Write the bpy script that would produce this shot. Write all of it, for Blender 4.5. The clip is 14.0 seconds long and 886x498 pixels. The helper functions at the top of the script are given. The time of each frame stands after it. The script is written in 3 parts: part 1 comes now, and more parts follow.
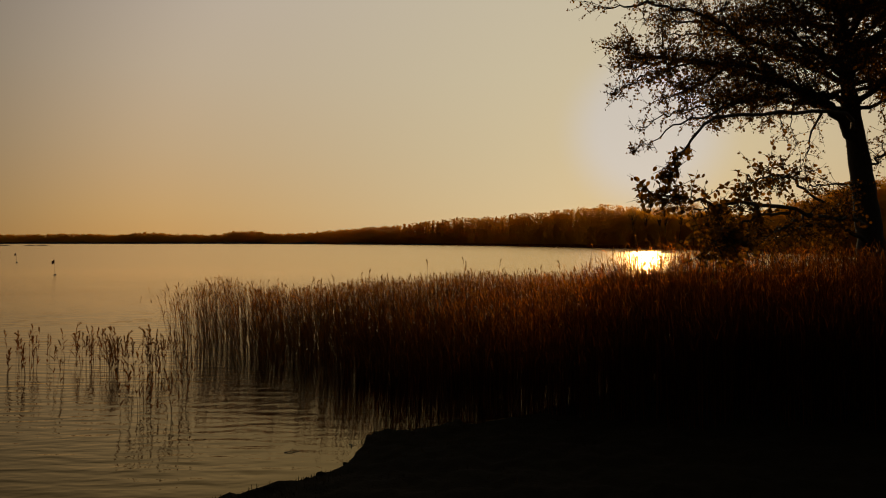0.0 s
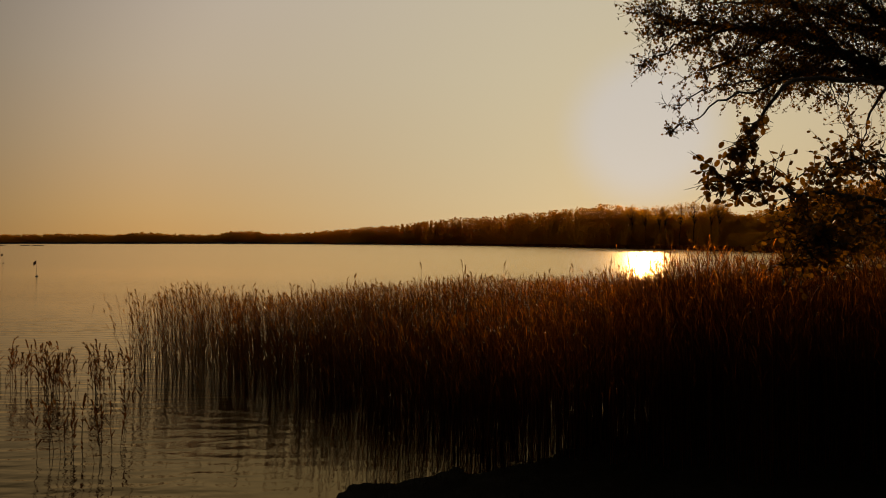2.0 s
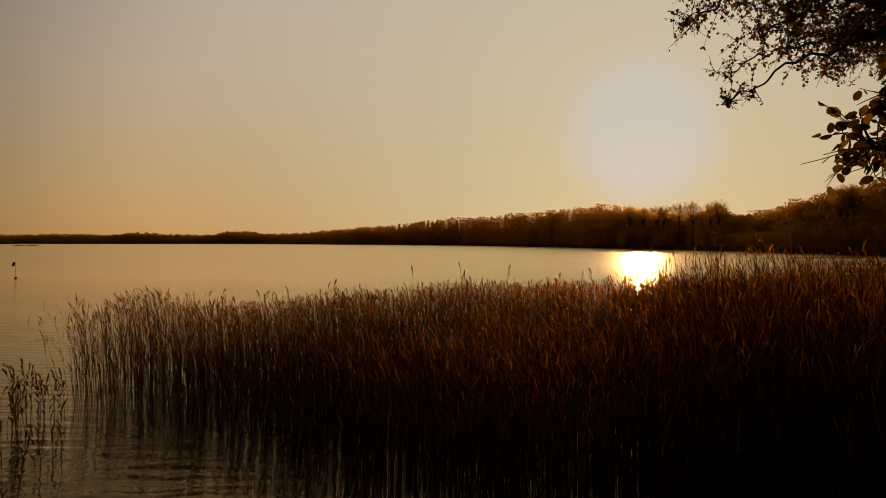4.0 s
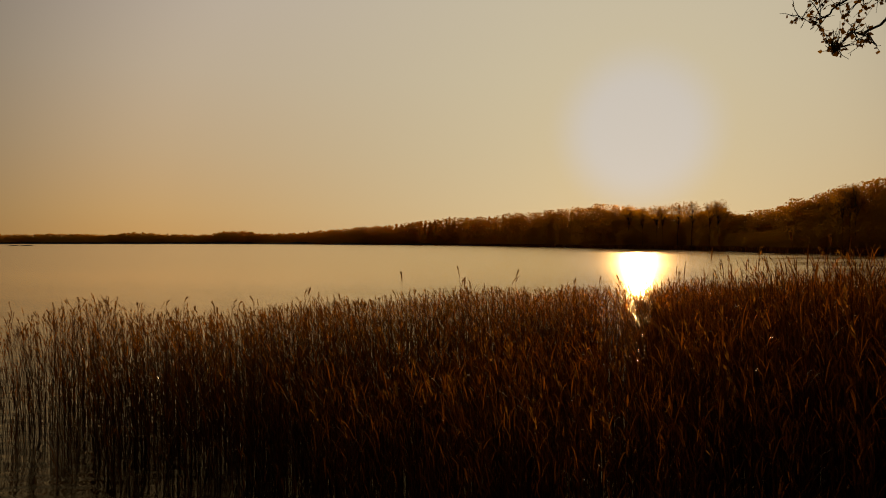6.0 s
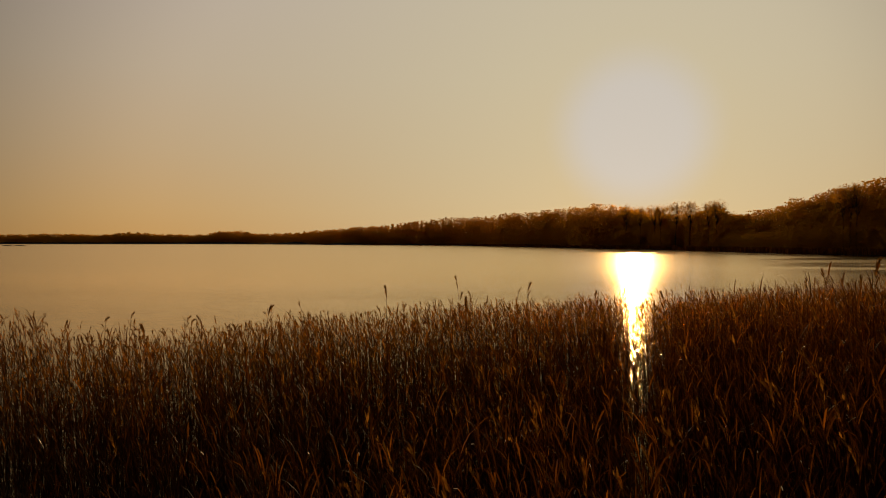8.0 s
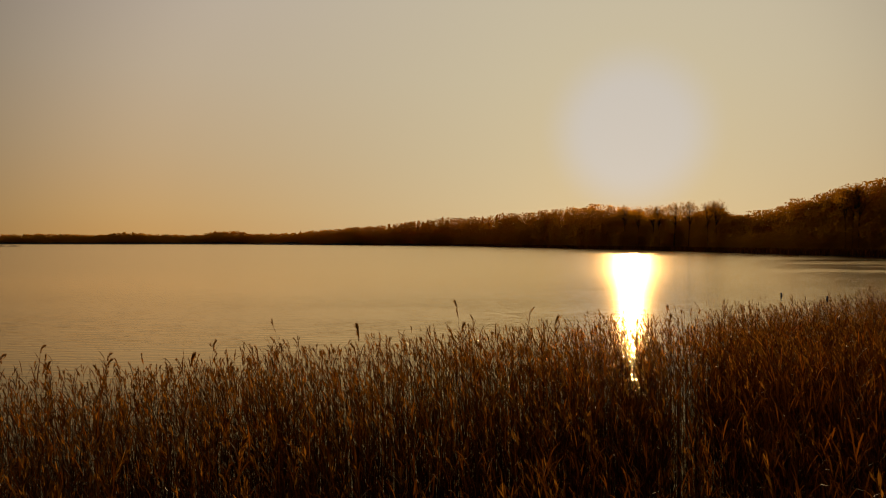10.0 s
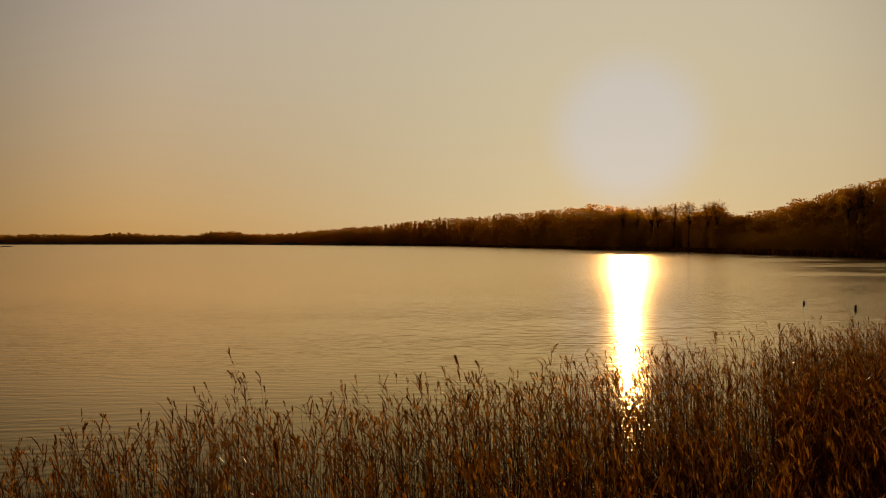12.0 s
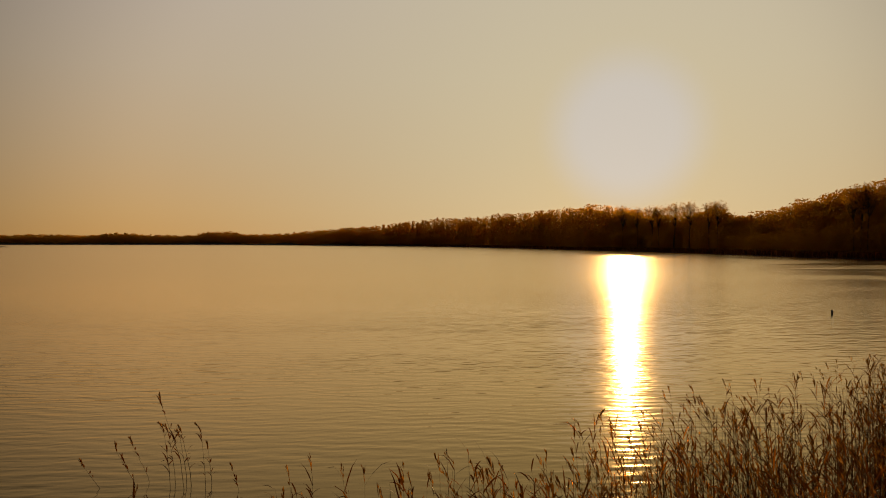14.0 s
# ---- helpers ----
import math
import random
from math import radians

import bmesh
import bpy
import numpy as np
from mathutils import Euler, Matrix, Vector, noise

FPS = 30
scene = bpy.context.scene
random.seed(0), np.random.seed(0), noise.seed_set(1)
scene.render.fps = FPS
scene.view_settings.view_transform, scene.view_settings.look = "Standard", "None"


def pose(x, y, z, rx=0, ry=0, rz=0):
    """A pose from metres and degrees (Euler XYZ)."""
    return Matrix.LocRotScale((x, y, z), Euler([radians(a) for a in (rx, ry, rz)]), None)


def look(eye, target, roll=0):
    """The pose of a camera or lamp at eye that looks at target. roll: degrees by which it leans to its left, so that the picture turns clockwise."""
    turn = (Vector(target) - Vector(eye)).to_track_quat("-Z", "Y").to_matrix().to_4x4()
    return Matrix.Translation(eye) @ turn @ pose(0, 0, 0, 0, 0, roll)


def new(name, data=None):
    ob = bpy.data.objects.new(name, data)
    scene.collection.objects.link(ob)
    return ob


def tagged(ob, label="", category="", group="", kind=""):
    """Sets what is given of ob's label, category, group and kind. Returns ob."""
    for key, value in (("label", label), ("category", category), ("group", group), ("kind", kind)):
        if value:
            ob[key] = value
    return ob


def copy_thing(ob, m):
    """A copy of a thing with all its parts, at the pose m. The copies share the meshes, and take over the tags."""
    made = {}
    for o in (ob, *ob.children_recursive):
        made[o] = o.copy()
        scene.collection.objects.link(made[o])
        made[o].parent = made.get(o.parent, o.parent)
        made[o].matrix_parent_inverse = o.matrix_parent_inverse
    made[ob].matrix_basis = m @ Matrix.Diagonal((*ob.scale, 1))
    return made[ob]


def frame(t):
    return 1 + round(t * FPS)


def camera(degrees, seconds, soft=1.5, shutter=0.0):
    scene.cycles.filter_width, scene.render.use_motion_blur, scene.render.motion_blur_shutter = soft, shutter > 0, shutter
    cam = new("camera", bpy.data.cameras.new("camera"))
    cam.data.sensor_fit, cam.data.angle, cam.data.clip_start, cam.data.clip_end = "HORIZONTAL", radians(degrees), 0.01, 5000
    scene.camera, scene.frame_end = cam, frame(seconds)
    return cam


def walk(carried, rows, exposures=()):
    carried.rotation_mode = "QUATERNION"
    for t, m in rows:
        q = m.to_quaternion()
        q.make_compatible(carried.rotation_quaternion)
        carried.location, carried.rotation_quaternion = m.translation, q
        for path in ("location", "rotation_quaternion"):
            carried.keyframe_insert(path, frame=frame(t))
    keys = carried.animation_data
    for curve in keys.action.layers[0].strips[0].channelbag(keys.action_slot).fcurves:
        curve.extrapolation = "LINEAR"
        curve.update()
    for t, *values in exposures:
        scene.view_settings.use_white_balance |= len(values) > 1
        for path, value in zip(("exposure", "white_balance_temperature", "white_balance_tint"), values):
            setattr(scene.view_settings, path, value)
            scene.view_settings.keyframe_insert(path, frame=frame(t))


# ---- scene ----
# ---- camera and its walk ----
PATH = [
    (0.0, 0.00, 0.00, 3.50, -0.58, 0.0, 0.02),
    (1.5, 0.04, 2.13, 3.51, -0.58, 0.0, -0.07),
    (3.0, 0.08, 4.26, 3.52, -0.58, 0.0, -0.27),
    (5.5, 0.15, 7.80, 3.53, -0.57, 0.0, -0.51),
    (7.0, 0.19, 9.95, 3.56, -0.57, 0.0, -0.72),
    (8.0, 0.22, 11.38, 3.63, -0.57, 0.0, -0.86),
    (9.2, 0.26, 13.28, 3.76, -0.57, 0.0, -1.02),
    (10.5, 0.30, 15.60, 3.92, -0.56, 0.0, -1.18),
    (12.0, 0.38, 18.42, 4.13, -0.56, 0.0, -1.36),
    (13.0, 0.45, 20.33, 4.25, -0.55, 0.0, -1.44),
    (14.0, 0.52, 22.25, 4.36, -0.55, 0.0, -1.52),
]
cam = camera(62.96, 14.0, soft=1.0)
walk(cam, [(t, pose(x, y, z, 90 + pitch, roll, yaw)) for t, x, y, z, pitch, roll, yaw in PATH])

# ---- sky and sun ----
SUN_AZ, SUN_EL = radians(15.75), radians(8.5)
SUN = Vector((math.sin(SUN_AZ) * math.cos(SUN_EL), math.cos(SUN_AZ) * math.cos(SUN_EL), math.sin(SUN_EL)))


def node(tree, kind, **sockets):
    n = tree.nodes.new(kind)
    for key, value in sockets.items():
        n.inputs[key.replace("_", " ")].default_value = value
    return n


def maths(tree, op, a, b=None, clamp=False):
    n = tree.nodes.new("ShaderNodeMath")
    n.operation, n.use_clamp = op, clamp
    for i, v in enumerate((a, b)):
        if v is None:
            continue
        if isinstance(v, (int, float)):
            n.inputs[i].default_value = v
        else:
            tree.links.new(v, n.inputs[i])
    return n.outputs[0]


def ramp(tree, value, lo, hi, a=0.0, b=1.0, smooth=True):
    n = tree.nodes.new("ShaderNodeMapRange")
    n.interpolation_type = "SMOOTHSTEP" if smooth else "LINEAR"
    tree.links.new(value, n.inputs["Value"])
    for key, v in (("From Min", lo), ("From Max", hi), ("To Min", a), ("To Max", b)):
        n.inputs[key].default_value = v
    return n.outputs[0]


def blend(tree, fac, a, b, mode="MIX"):
    n = tree.nodes.new("ShaderNodeMix")
    n.data_type, n.blend_type = "RGBA", mode
    for sock, v in ((n.inputs[0], fac), (n.inputs[6], a), (n.inputs[7], b)):
        if isinstance(v, (int, float)):
            sock.default_value = v
        elif isinstance(v, tuple):
            sock.default_value = (*v, 1)
        else:
            tree.links.new(v, sock)
    return n.outputs[2]


def colours(tree, value, stops):
    n = tree.nodes.new("ShaderNodeValToRGB")
    els = n.color_ramp.elements
    while len(els) < len(stops):
        els.new(0.5)
    for e, (p, c) in zip(els, stops):
        e.position, e.color = p, (*c, 1)
    tree.links.new(value, n.inputs[0])
    return n.outputs[0]


def make_sky():
    world = bpy.data.worlds.new("evening_sky")
    scene.world = world
    world.use_nodes = True
    t = world.node_tree
    t.nodes.clear()
    way = t.nodes.new("ShaderNodeTexCoord").outputs["Generated"]

    def angle_to(axis):
        n = t.nodes.new("ShaderNodeVectorMath")
        n.operation = "DOT_PRODUCT"
        t.links.new(way, n.inputs[0])
        n.inputs[1].default_value = axis
        return maths(t, "ARCCOSINE", n.outputs["Value"])

    sep = t.nodes.new("ShaderNodeSeparateXYZ")
    t.links.new(way, sep.inputs[0])
    up = sep.outputs["Z"]
    from_sun = angle_to(SUN)
    from_ahead = angle_to((0.08, 1.0, 0.03))
    # the band of the evening sky, from the amber horizon upward
    base = colours(t, ramp(t, up, 0.0, 0.40, smooth=False), (
        (0.0, (0.53, 0.285, 0.092)), (0.10, (0.53, 0.315, 0.124)), (0.30, (0.50, 0.345, 0.190)),
        (0.55, (0.48, 0.375, 0.262)), (0.85, (0.46, 0.385, 0.318)), (1.0, (0.42, 0.36, 0.30))))
    near = blend(t, ramp(t, from_sun, 0.75, 0.08, 0.0, 0.55), base, (0.61, 0.545, 0.355))
    core = blend(t, ramp(t, from_sun, 0.126, 0.055), near, (0.545, 0.498, 0.443))
    # darker lens corners put into the sky colour, dimmer still behind the camera
    dim = maths(t, "MULTIPLY", ramp(t, from_ahead, 0.42, 0.80, 1.0, 0.38), ramp(t, from_ahead, 0.7, 1.6, 1.0, 0.17))
    lit = blend(t, 1.0, core, dim, "MULTIPLY")
    sky = t.nodes.new("ShaderNodeTexSky")
    sky.sky_type, sky.sun_disc = "NISHITA", False
    sky.sun_elevation, sky.sun_rotation = SUN_EL, SUN_AZ
    bg_sky = node(t, "ShaderNodeBackground", Strength=0.002)
    t.links.new(sky.outputs[0], bg_sky.inputs[0])
    bg = node(t, "ShaderNodeBackground", Strength=1.0)
    t.links.new(lit, bg.inputs[0])
    add = t.nodes.new("ShaderNodeAddShader")
    t.links.new(bg.outputs[0], add.inputs[0])
    t.links.new(bg_sky.outputs[0], add.inputs[1])
    out = t.nodes.new("ShaderNodeOutputWorld")
    t.links.new(add.outputs[0], out.inputs[0])


make_sky()
sun_data = bpy.data.lights.new("sun", "SUN")
sun_data.energy, sun_data.angle, sun_data.color = 0.92, radians(0.55), (1.0, 0.62, 0.26)
sun = new("sun", sun_data)
sun.matrix_world = look(SUN * 400, (0, 0, 0))

# ---- materials ----


def material(name):
    m = bpy.data.materials.new(name)
    m.use_nodes = True
    t = m.node_tree
    return m, t, t.nodes["Principled BSDF"], t.nodes["Material Output"]


def place(t, scale=(1, 1, 1)):
    n = t.nodes.new("ShaderNodeMapping")
    n.inputs["Scale"].default_value = scale
    t.links.new(t.nodes.new("ShaderNodeTexCoord").outputs["Object"], n.inputs[0])
    return n.outputs[0]


def grain(t, where, scale, detail=3.0, rough=0.55):
    n = node(t, "ShaderNodeTexNoise", Scale=scale, Detail=detail, Roughness=rough)
    t.links.new(where, n.inputs["Vector"])
    return n.outputs[0]


def plant_material(name, dark, light, through_colour, share, forward=0.0, rough=0.7, gloss=0.06):
    """Leaf or straw: a matt skin that lets part of the light through, some of it nearly straight on."""
    m, t, bsdf, out = material(name)
    where = place(t)
    geo = t.nodes.new("ShaderNodeNewGeometry")
    mixed = maths(t, "ADD", maths(t, "MULTIPLY", geo.outputs["Random Per Island"], 0.7),
                  maths(t, "MULTIPLY", grain(t, where, 9.0), 0.4))
    t.links.new(blend(t, mixed, dark, light), bsdf.inputs["Base Color"])
    # now and then a smooth leaf that glints
    t.links.new(ramp(t, geo.outputs["Random Per Island"], 0.90, 0.94, rough, rough - 0.3 * gloss), bsdf.inputs["Roughness"])
    t.links.new(ramp(t, geo.outputs["Random Per Island"], 0.90, 0.94, 0.05, gloss), bsdf.inputs["Specular IOR Level"])
    few = maths(t, "POWER", geo.outputs["Random Per Island"], 3.0)
    shine = blend(t, few, tuple(c * 0.22 for c in through_colour), through_colour)
    tr = t.nodes.new("ShaderNodeBsdfTranslucent")
    t.links.new(shine, tr.inputs[0])
    mix = node(t, "ShaderNodeMixShader", Fac=share)
    t.links.new(bsdf.outputs[0], mix.inputs[1])
    t.links.new(tr.outputs[0], mix.inputs[2])
    last = mix
    if forward:
        fw = node(t, "ShaderNodeBsdfRefraction", Roughness=0.5, IOR=1.1)
        t.links.new(shine, fw.inputs["Color"])
        last = node(t, "ShaderNodeMixShader", Fac=forward)
        t.links.new(mix.outputs[0], last.inputs[1])
        t.links.new(fw.outputs[0], last.inputs[2])
    t.links.new(last.outputs[0], out.inputs[0])
    return m


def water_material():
    """Peaty lake water: a brown-tinted mirror, painted more reflective with distance, with fine wind ripples."""
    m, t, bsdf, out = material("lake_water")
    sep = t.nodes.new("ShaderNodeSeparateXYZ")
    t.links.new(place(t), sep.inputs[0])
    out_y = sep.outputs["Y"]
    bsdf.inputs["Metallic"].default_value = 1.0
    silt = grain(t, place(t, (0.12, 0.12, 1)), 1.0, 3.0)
    # brown, weak reflection near the bank, bright glancing reflection far out, painted by y
    inshore = blend(t, ramp(t, out_y, 27.0, 46.0), blend(t, silt, (0.045, 0.029, 0.014), (0.066, 0.043, 0.020)), (0.42, 0.29, 0.14))
    t.links.new(blend(t, ramp(t, out_y, 38.0, 85.0), inshore, (0.95, 0.72, 0.38)), bsdf.inputs["Base Color"])
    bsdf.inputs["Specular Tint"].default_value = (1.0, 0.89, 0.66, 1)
    # sheltered and calm by the reeds, ruffled by the wind further out
    patch = grain(t, place(t, (0.030, 0.08, 1)), 1.0, 3.0)
    rough = maths(t, "ADD", ramp(t, out_y, 27.0, 42.0, 0.05, 0.11), ramp(t, out_y, 42.0, 120.0, 0.0, 0.09))
    lee = ramp(t, maths(t, "SUBTRACT", sep.outputs["X"], maths(t, "MULTIPLY", out_y, 0.36)), 0.0, 20.0)
    slicks = maths(t, "MULTIPLY", maths(t, "MULTIPLY", ramp(t, out_y, 60.0, 130.0), lee), ramp(t, patch, 0.40, 0.60, -0.08, 0.06))
    t.links.new(maths(t, "ADD", rough, slicks), bsdf.inputs["Roughness"])

    def train(turn, scale, distortion, bend):
        w = node(t, "ShaderNodeTexWave", Scale=scale, Distortion=distortion, Detail=2.0, Detail_Scale=bend, Detail_Roughness=0.5)
        w.bands_direction = "Y"
        at = t.nodes.new("ShaderNodeMapping")
        at.inputs["Rotation"].default_value = (0, 0, radians(turn))
        t.links.new(place(t, (0.9, 1.0, 1)), at.inputs[0])
        t.links.new(at.outputs[0], w.inputs["Vector"])
        return w.outputs[1]

    waves = maths(t, "ADD", maths(t, "MULTIPLY", train(4, 0.60, 8.0, 0.75), 0.0056), maths(t, "MULTIPLY", train(-9, 1.02, 7.0, 1.1), 0.0028))
    chop = maths(t, "ADD", maths(t, "MULTIPLY", grain(t, place(t, (0.9, 2.6, 1)), 1.0, 2.0, 0.5), 0.027),
                 maths(t, "MULTIPLY", grain(t, place(t, (2.2, 6.5, 1)), 1.0, 2.0, 0.5), 0.005))
    open_x = ramp(t, sep.outputs["X"], -0.8, -4.5)
    still = maths(t, "MAXIMUM", ramp(t, out_y, 23.0, 42.0), maths(t, "MULTIPLY", open_x, 0.9))
    h = maths(t, "MULTIPLY", maths(t, "ADD", waves, chop), ramp(t, still, 0.0, 1.0, 0.13, 1.0, False))
    h = maths(t, "MULTIPLY", h, ramp(t, patch, 0.3, 0.7, 0.6, 1.25))
    bump = node(t, "ShaderNodeBump", Strength=1.0, Distance=1.0)
    t.links.new(h, bump.inputs["Height"])
    t.links.new(bump.outputs[0], bsdf.inputs["Normal"])
    return m


def soil_material():
    m, t, bsdf, out = material("lake_bank_soil")
    where = place(t)
    col = blend(t, grain(t, where, 1.3), (0.008, 0.006, 0.004), (0.022, 0.016, 0.010))
    col = blend(t, maths(t, "MULTIPLY", grain(t, where, 14.0, 5.0), 0.6), col, (0.030, 0.028, 0.013))
    t.links.new(col, bsdf.inputs["Base Color"])
    bsdf.inputs["Roughness"].default_value = 0.95
    bsdf.inputs["Specular IOR Level"].default_value = 0.04
    bump = node(t, "ShaderNodeBump", Strength=0.8, Distance=0.06)
    t.links.new(grain(t, where, 22.0, 5.0), bump.inputs["Height"])
    t.links.new(bump.outputs[0], bsdf.inputs["Normal"])
    return m


def bark_material(name, dark, light):
    m, t, bsdf, out = material(name)
    where = place(t, (9, 9, 1.6))
    g = grain(t, where, 2.0, 5.0, 0.65)
    t.links.new(blend(t, g, dark, light), bsdf.inputs["Base Color"])
    bsdf.inputs["Roughness"].default_value = 0.9
    bump = node(t, "ShaderNodeBump", Strength=0.9, Distance=0.03)
    t.links.new(g, bump.inputs["Height"])
    t.links.new(bump.outputs[0], bsdf.inputs["Normal"])
    return m


def woods_material():
    """Thin autumn foliage that scatters low light forward through it."""
    m, t, bsdf, out = material("far_foliage")
    geo = t.nodes.new("ShaderNodeNewGeometry")
    t.links.new(blend(t, geo.outputs["Random Per Island"], (0.035, 0.020, 0.006), (0.075, 0.042, 0.012)), bsdf.inputs["Base Color"])
    bsdf.inputs["Roughness"].default_value = 0.8
    shine = blend(t, geo.outputs["Random Per Island"], (0.90, 0.41, 0.020), (0.95, 0.45, 0.024))
    # leaves of every slant share one mean facing, as a far crown does
    mean = t.nodes.new("ShaderNodeVectorMath")
    mean.operation = "MULTIPLY_ADD"
    t.links.new(geo.outputs["Normal"], mean.inputs[0])
    mean.inputs[1].default_value = (0.28, 0.28, 0.28)
    mean.inputs[2].default_value = (-0.2, -1.0, 0.1)
    face = t.nodes.new("ShaderNodeVectorMath")
    face.operation = "NORMALIZE"
    t.links.new(mean.outputs[0], face.inputs[0])
    tl = t.nodes.new("ShaderNodeBsdfTranslucent")
    t.links.new(shine, tl.inputs["Color"])
    t.links.new(face.outputs[0], tl.inputs["Normal"])
    mix = node(t, "ShaderNodeMixShader", Fac=0.62)
    t.links.new(bsdf.outputs[0], mix.inputs[1])
    t.links.new(tl.outputs[0], mix.inputs[2])
    # the part that passes the leaf edges almost straight on
    fw = node(t, "ShaderNodeBsdfRefraction", Roughness=0.55, IOR=1.3)
    t.links.new(shine, fw.inputs["Color"])
    t.links.new(face.outputs[0], fw.inputs["Normal"])
    last = node(t, "ShaderNodeMixShader", Fac=0.05)
    t.links.new(mix.outputs[0], last.inputs[1])
    t.links.new(fw.outputs[0], last.inputs[2])
    t.links.new(last.outputs[0], out.inputs[0])
    return m


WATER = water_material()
SOIL = soil_material()
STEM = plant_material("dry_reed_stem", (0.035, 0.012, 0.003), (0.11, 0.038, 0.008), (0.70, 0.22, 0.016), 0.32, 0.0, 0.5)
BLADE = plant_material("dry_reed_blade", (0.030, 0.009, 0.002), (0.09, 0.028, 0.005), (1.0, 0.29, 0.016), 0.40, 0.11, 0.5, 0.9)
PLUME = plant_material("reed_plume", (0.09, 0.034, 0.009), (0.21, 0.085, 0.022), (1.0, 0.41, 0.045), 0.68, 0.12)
LEAF = plant_material("alder_leaf", (0.015, 0.018, 0.005), (0.05, 0.045, 0.012), (1.0, 0.42, 0.025), 0.40, 0.0, 0.5)
WOODS = woods_material()
BARK = bark_material("alder_bark", (0.018, 0.014, 0.010), (0.07, 0.055, 0.04))

# ---- mesh helpers ----


def tri_mesh(name, verts, tris, mat, smooth=False):
    verts, tris = np.asarray(verts, np.float32), np.asarray(tris, np.int32)
    me = bpy.data.meshes.new(name)
    me.vertices.add(len(verts))
    me.vertices.foreach_set("co", verts.ravel())
    me.loops.add(tris.size)
    me.loops.foreach_set("vertex_index", tris.ravel())
    me.polygons.add(len(tris))
    me.polygons.foreach_set("loop_start", np.arange(0, tris.size, 3, dtype=np.int32))
    me.polygons.foreach_set("loop_total", np.full(len(tris), 3, np.int32))
    if smooth:
        me.polygons.foreach_set("use_smooth", np.ones(len(tris), bool))
    me.update(calc_edges=True)
    me.materials.append(mat)
    return me


class Soup:
    """Gathers triangles for one mesh."""

    def __init__(self):
        self.v, self.f, self.n = [], [], 0

    def add(self, verts, tris):
        self.v.append(np.asarray(verts, float))
        self.f.append(np.asarray(tris, int) + self.n)
        self.n += len(verts)

    def mesh(self, name, mat, smooth=False):
        return tri_mesh(name, np.concatenate(self.v), np.concatenate(self.f), mat, smooth)


def part(name, mesh, parent, label="", kind=""):
    ob = new(name, mesh)
    ob.parent = parent
    return tagged(ob, label, kind=kind)


def tube(points, radii, sides=3, cap=True):
    """A tapered tube along points."""
    p, r = np.asarray(points, float), np.asarray(radii, float)
    d = np.gradient(p, axis=0)
    d /= np.linalg.norm(d, axis=1)[:, None] + 1e-9
    ref = np.array((1.0, 0, 0)) if abs(d[:, 0]).mean() < 0.8 else np.array((0, 0, 1.0))
    u = np.cross(d, ref)
    u /= np.linalg.norm(u, axis=1)[:, None] + 1e-9
    w = np.cross(d, u)
    a = np.arange(sides) * 2 * np.pi / sides
    ring = p[:, None] + r[:, None, None] * (np.cos(a)[None, :, None] * u[:, None] + np.sin(a)[None, :, None] * w[:, None])
    v = ring.reshape(-1, 3)
    f = []
    for i in range(len(p) - 1):
        for k in range(sides):
            q, s = i * sides + k, i * sides + (k + 1) % sides
            f += [(q, s, s + sides), (q, s + sides, q + sides)]
    if cap:
        top = (len(p) - 1) * sides
        f += [(top, top + k, top + k + 1) for k in range(1, sides - 1)]
    return v, f


def unit(v):
    return v / (np.linalg.norm(v, axis=-1, keepdims=True) + 1e-9)


rng = np.random.default_rng(7)

# ---- the lake's shores ----
SHORE_O = (0.4, 18.5)
FAR_AZ = (-180, -90, -45, -30, -15.3, -6.8, 1.4, 6.5, 13.1, 18.6, 23.4, 27.1, 33, 45, 70, 180)
FAR_R = (900, 1300, 1420, 1366, 1222, 884, 700, 527, 383, 324, 271, 237, 213, 180, 150, 300)


def far_shore(az):
    return np.interp(az, FAR_AZ, FAR_R)


BANK_X = (-400, -60, -20, -9, -5, -3.3, -2.75, -1.85, -1.42, -1.3, 0.8, 1.4, 3, 6, 10, 16, 30, 90, 400)
BANK_Y = (-200, -40, -8, 3, 7.2, 9.5, 9.85, 10.7, 11.4, 13.1, 13.7, 14.2, 15.5, 18.5, 23, 30, 42, 80, 130)


def bank_edge(x):
    return np.interp(x, BANK_X, BANK_Y)


def wobble(x, y, size, amount):
    """Cheap smooth unevenness of the ground."""
    s = np.sin(x / size * 2.1 + 1.3 * np.sin(y / size * 1.7)) + np.sin(y / size * 2.6 + 1.1 * np.sin(x / size * 2.3 + 2))
    return amount * s * 0.5


def ground_height(x, y):
    ox, oy = x - SHORE_O[0], y - SHORE_O[1]
    az, r = np.degrees(np.arctan2(ox, oy)), np.hypot(ox, oy)
    inland = bank_edge(x) - y + wobble(x, y, 0.5, 0.16) + wobble(x, y, 0.17, 0.08) + wobble(y, x, 0.27, 0.08)
    dry = np.maximum(inland, 0)
    near = np.where(inland > 0, np.minimum(0.13 * np.minimum(dry / 0.4, 1.0) ** 0.5 + 0.035 * dry, 1.1), np.maximum(0.35 * inland, -1.3))
    near = near + np.where(inland > 0.1, wobble(x, y, 0.9, 0.04) + wobble(x, y, 0.31, 0.03) + wobble(y, x, 0.16, 0.02), 0)
    beyond = r - far_shore(az) + wobble(x, y, 30, 4)
    far = np.where(beyond > 0, np.minimum(0.3 + 0.06 * beyond, 7.0), np.maximum(0.05 * beyond, -1.3))
    return np.maximum(near, far)


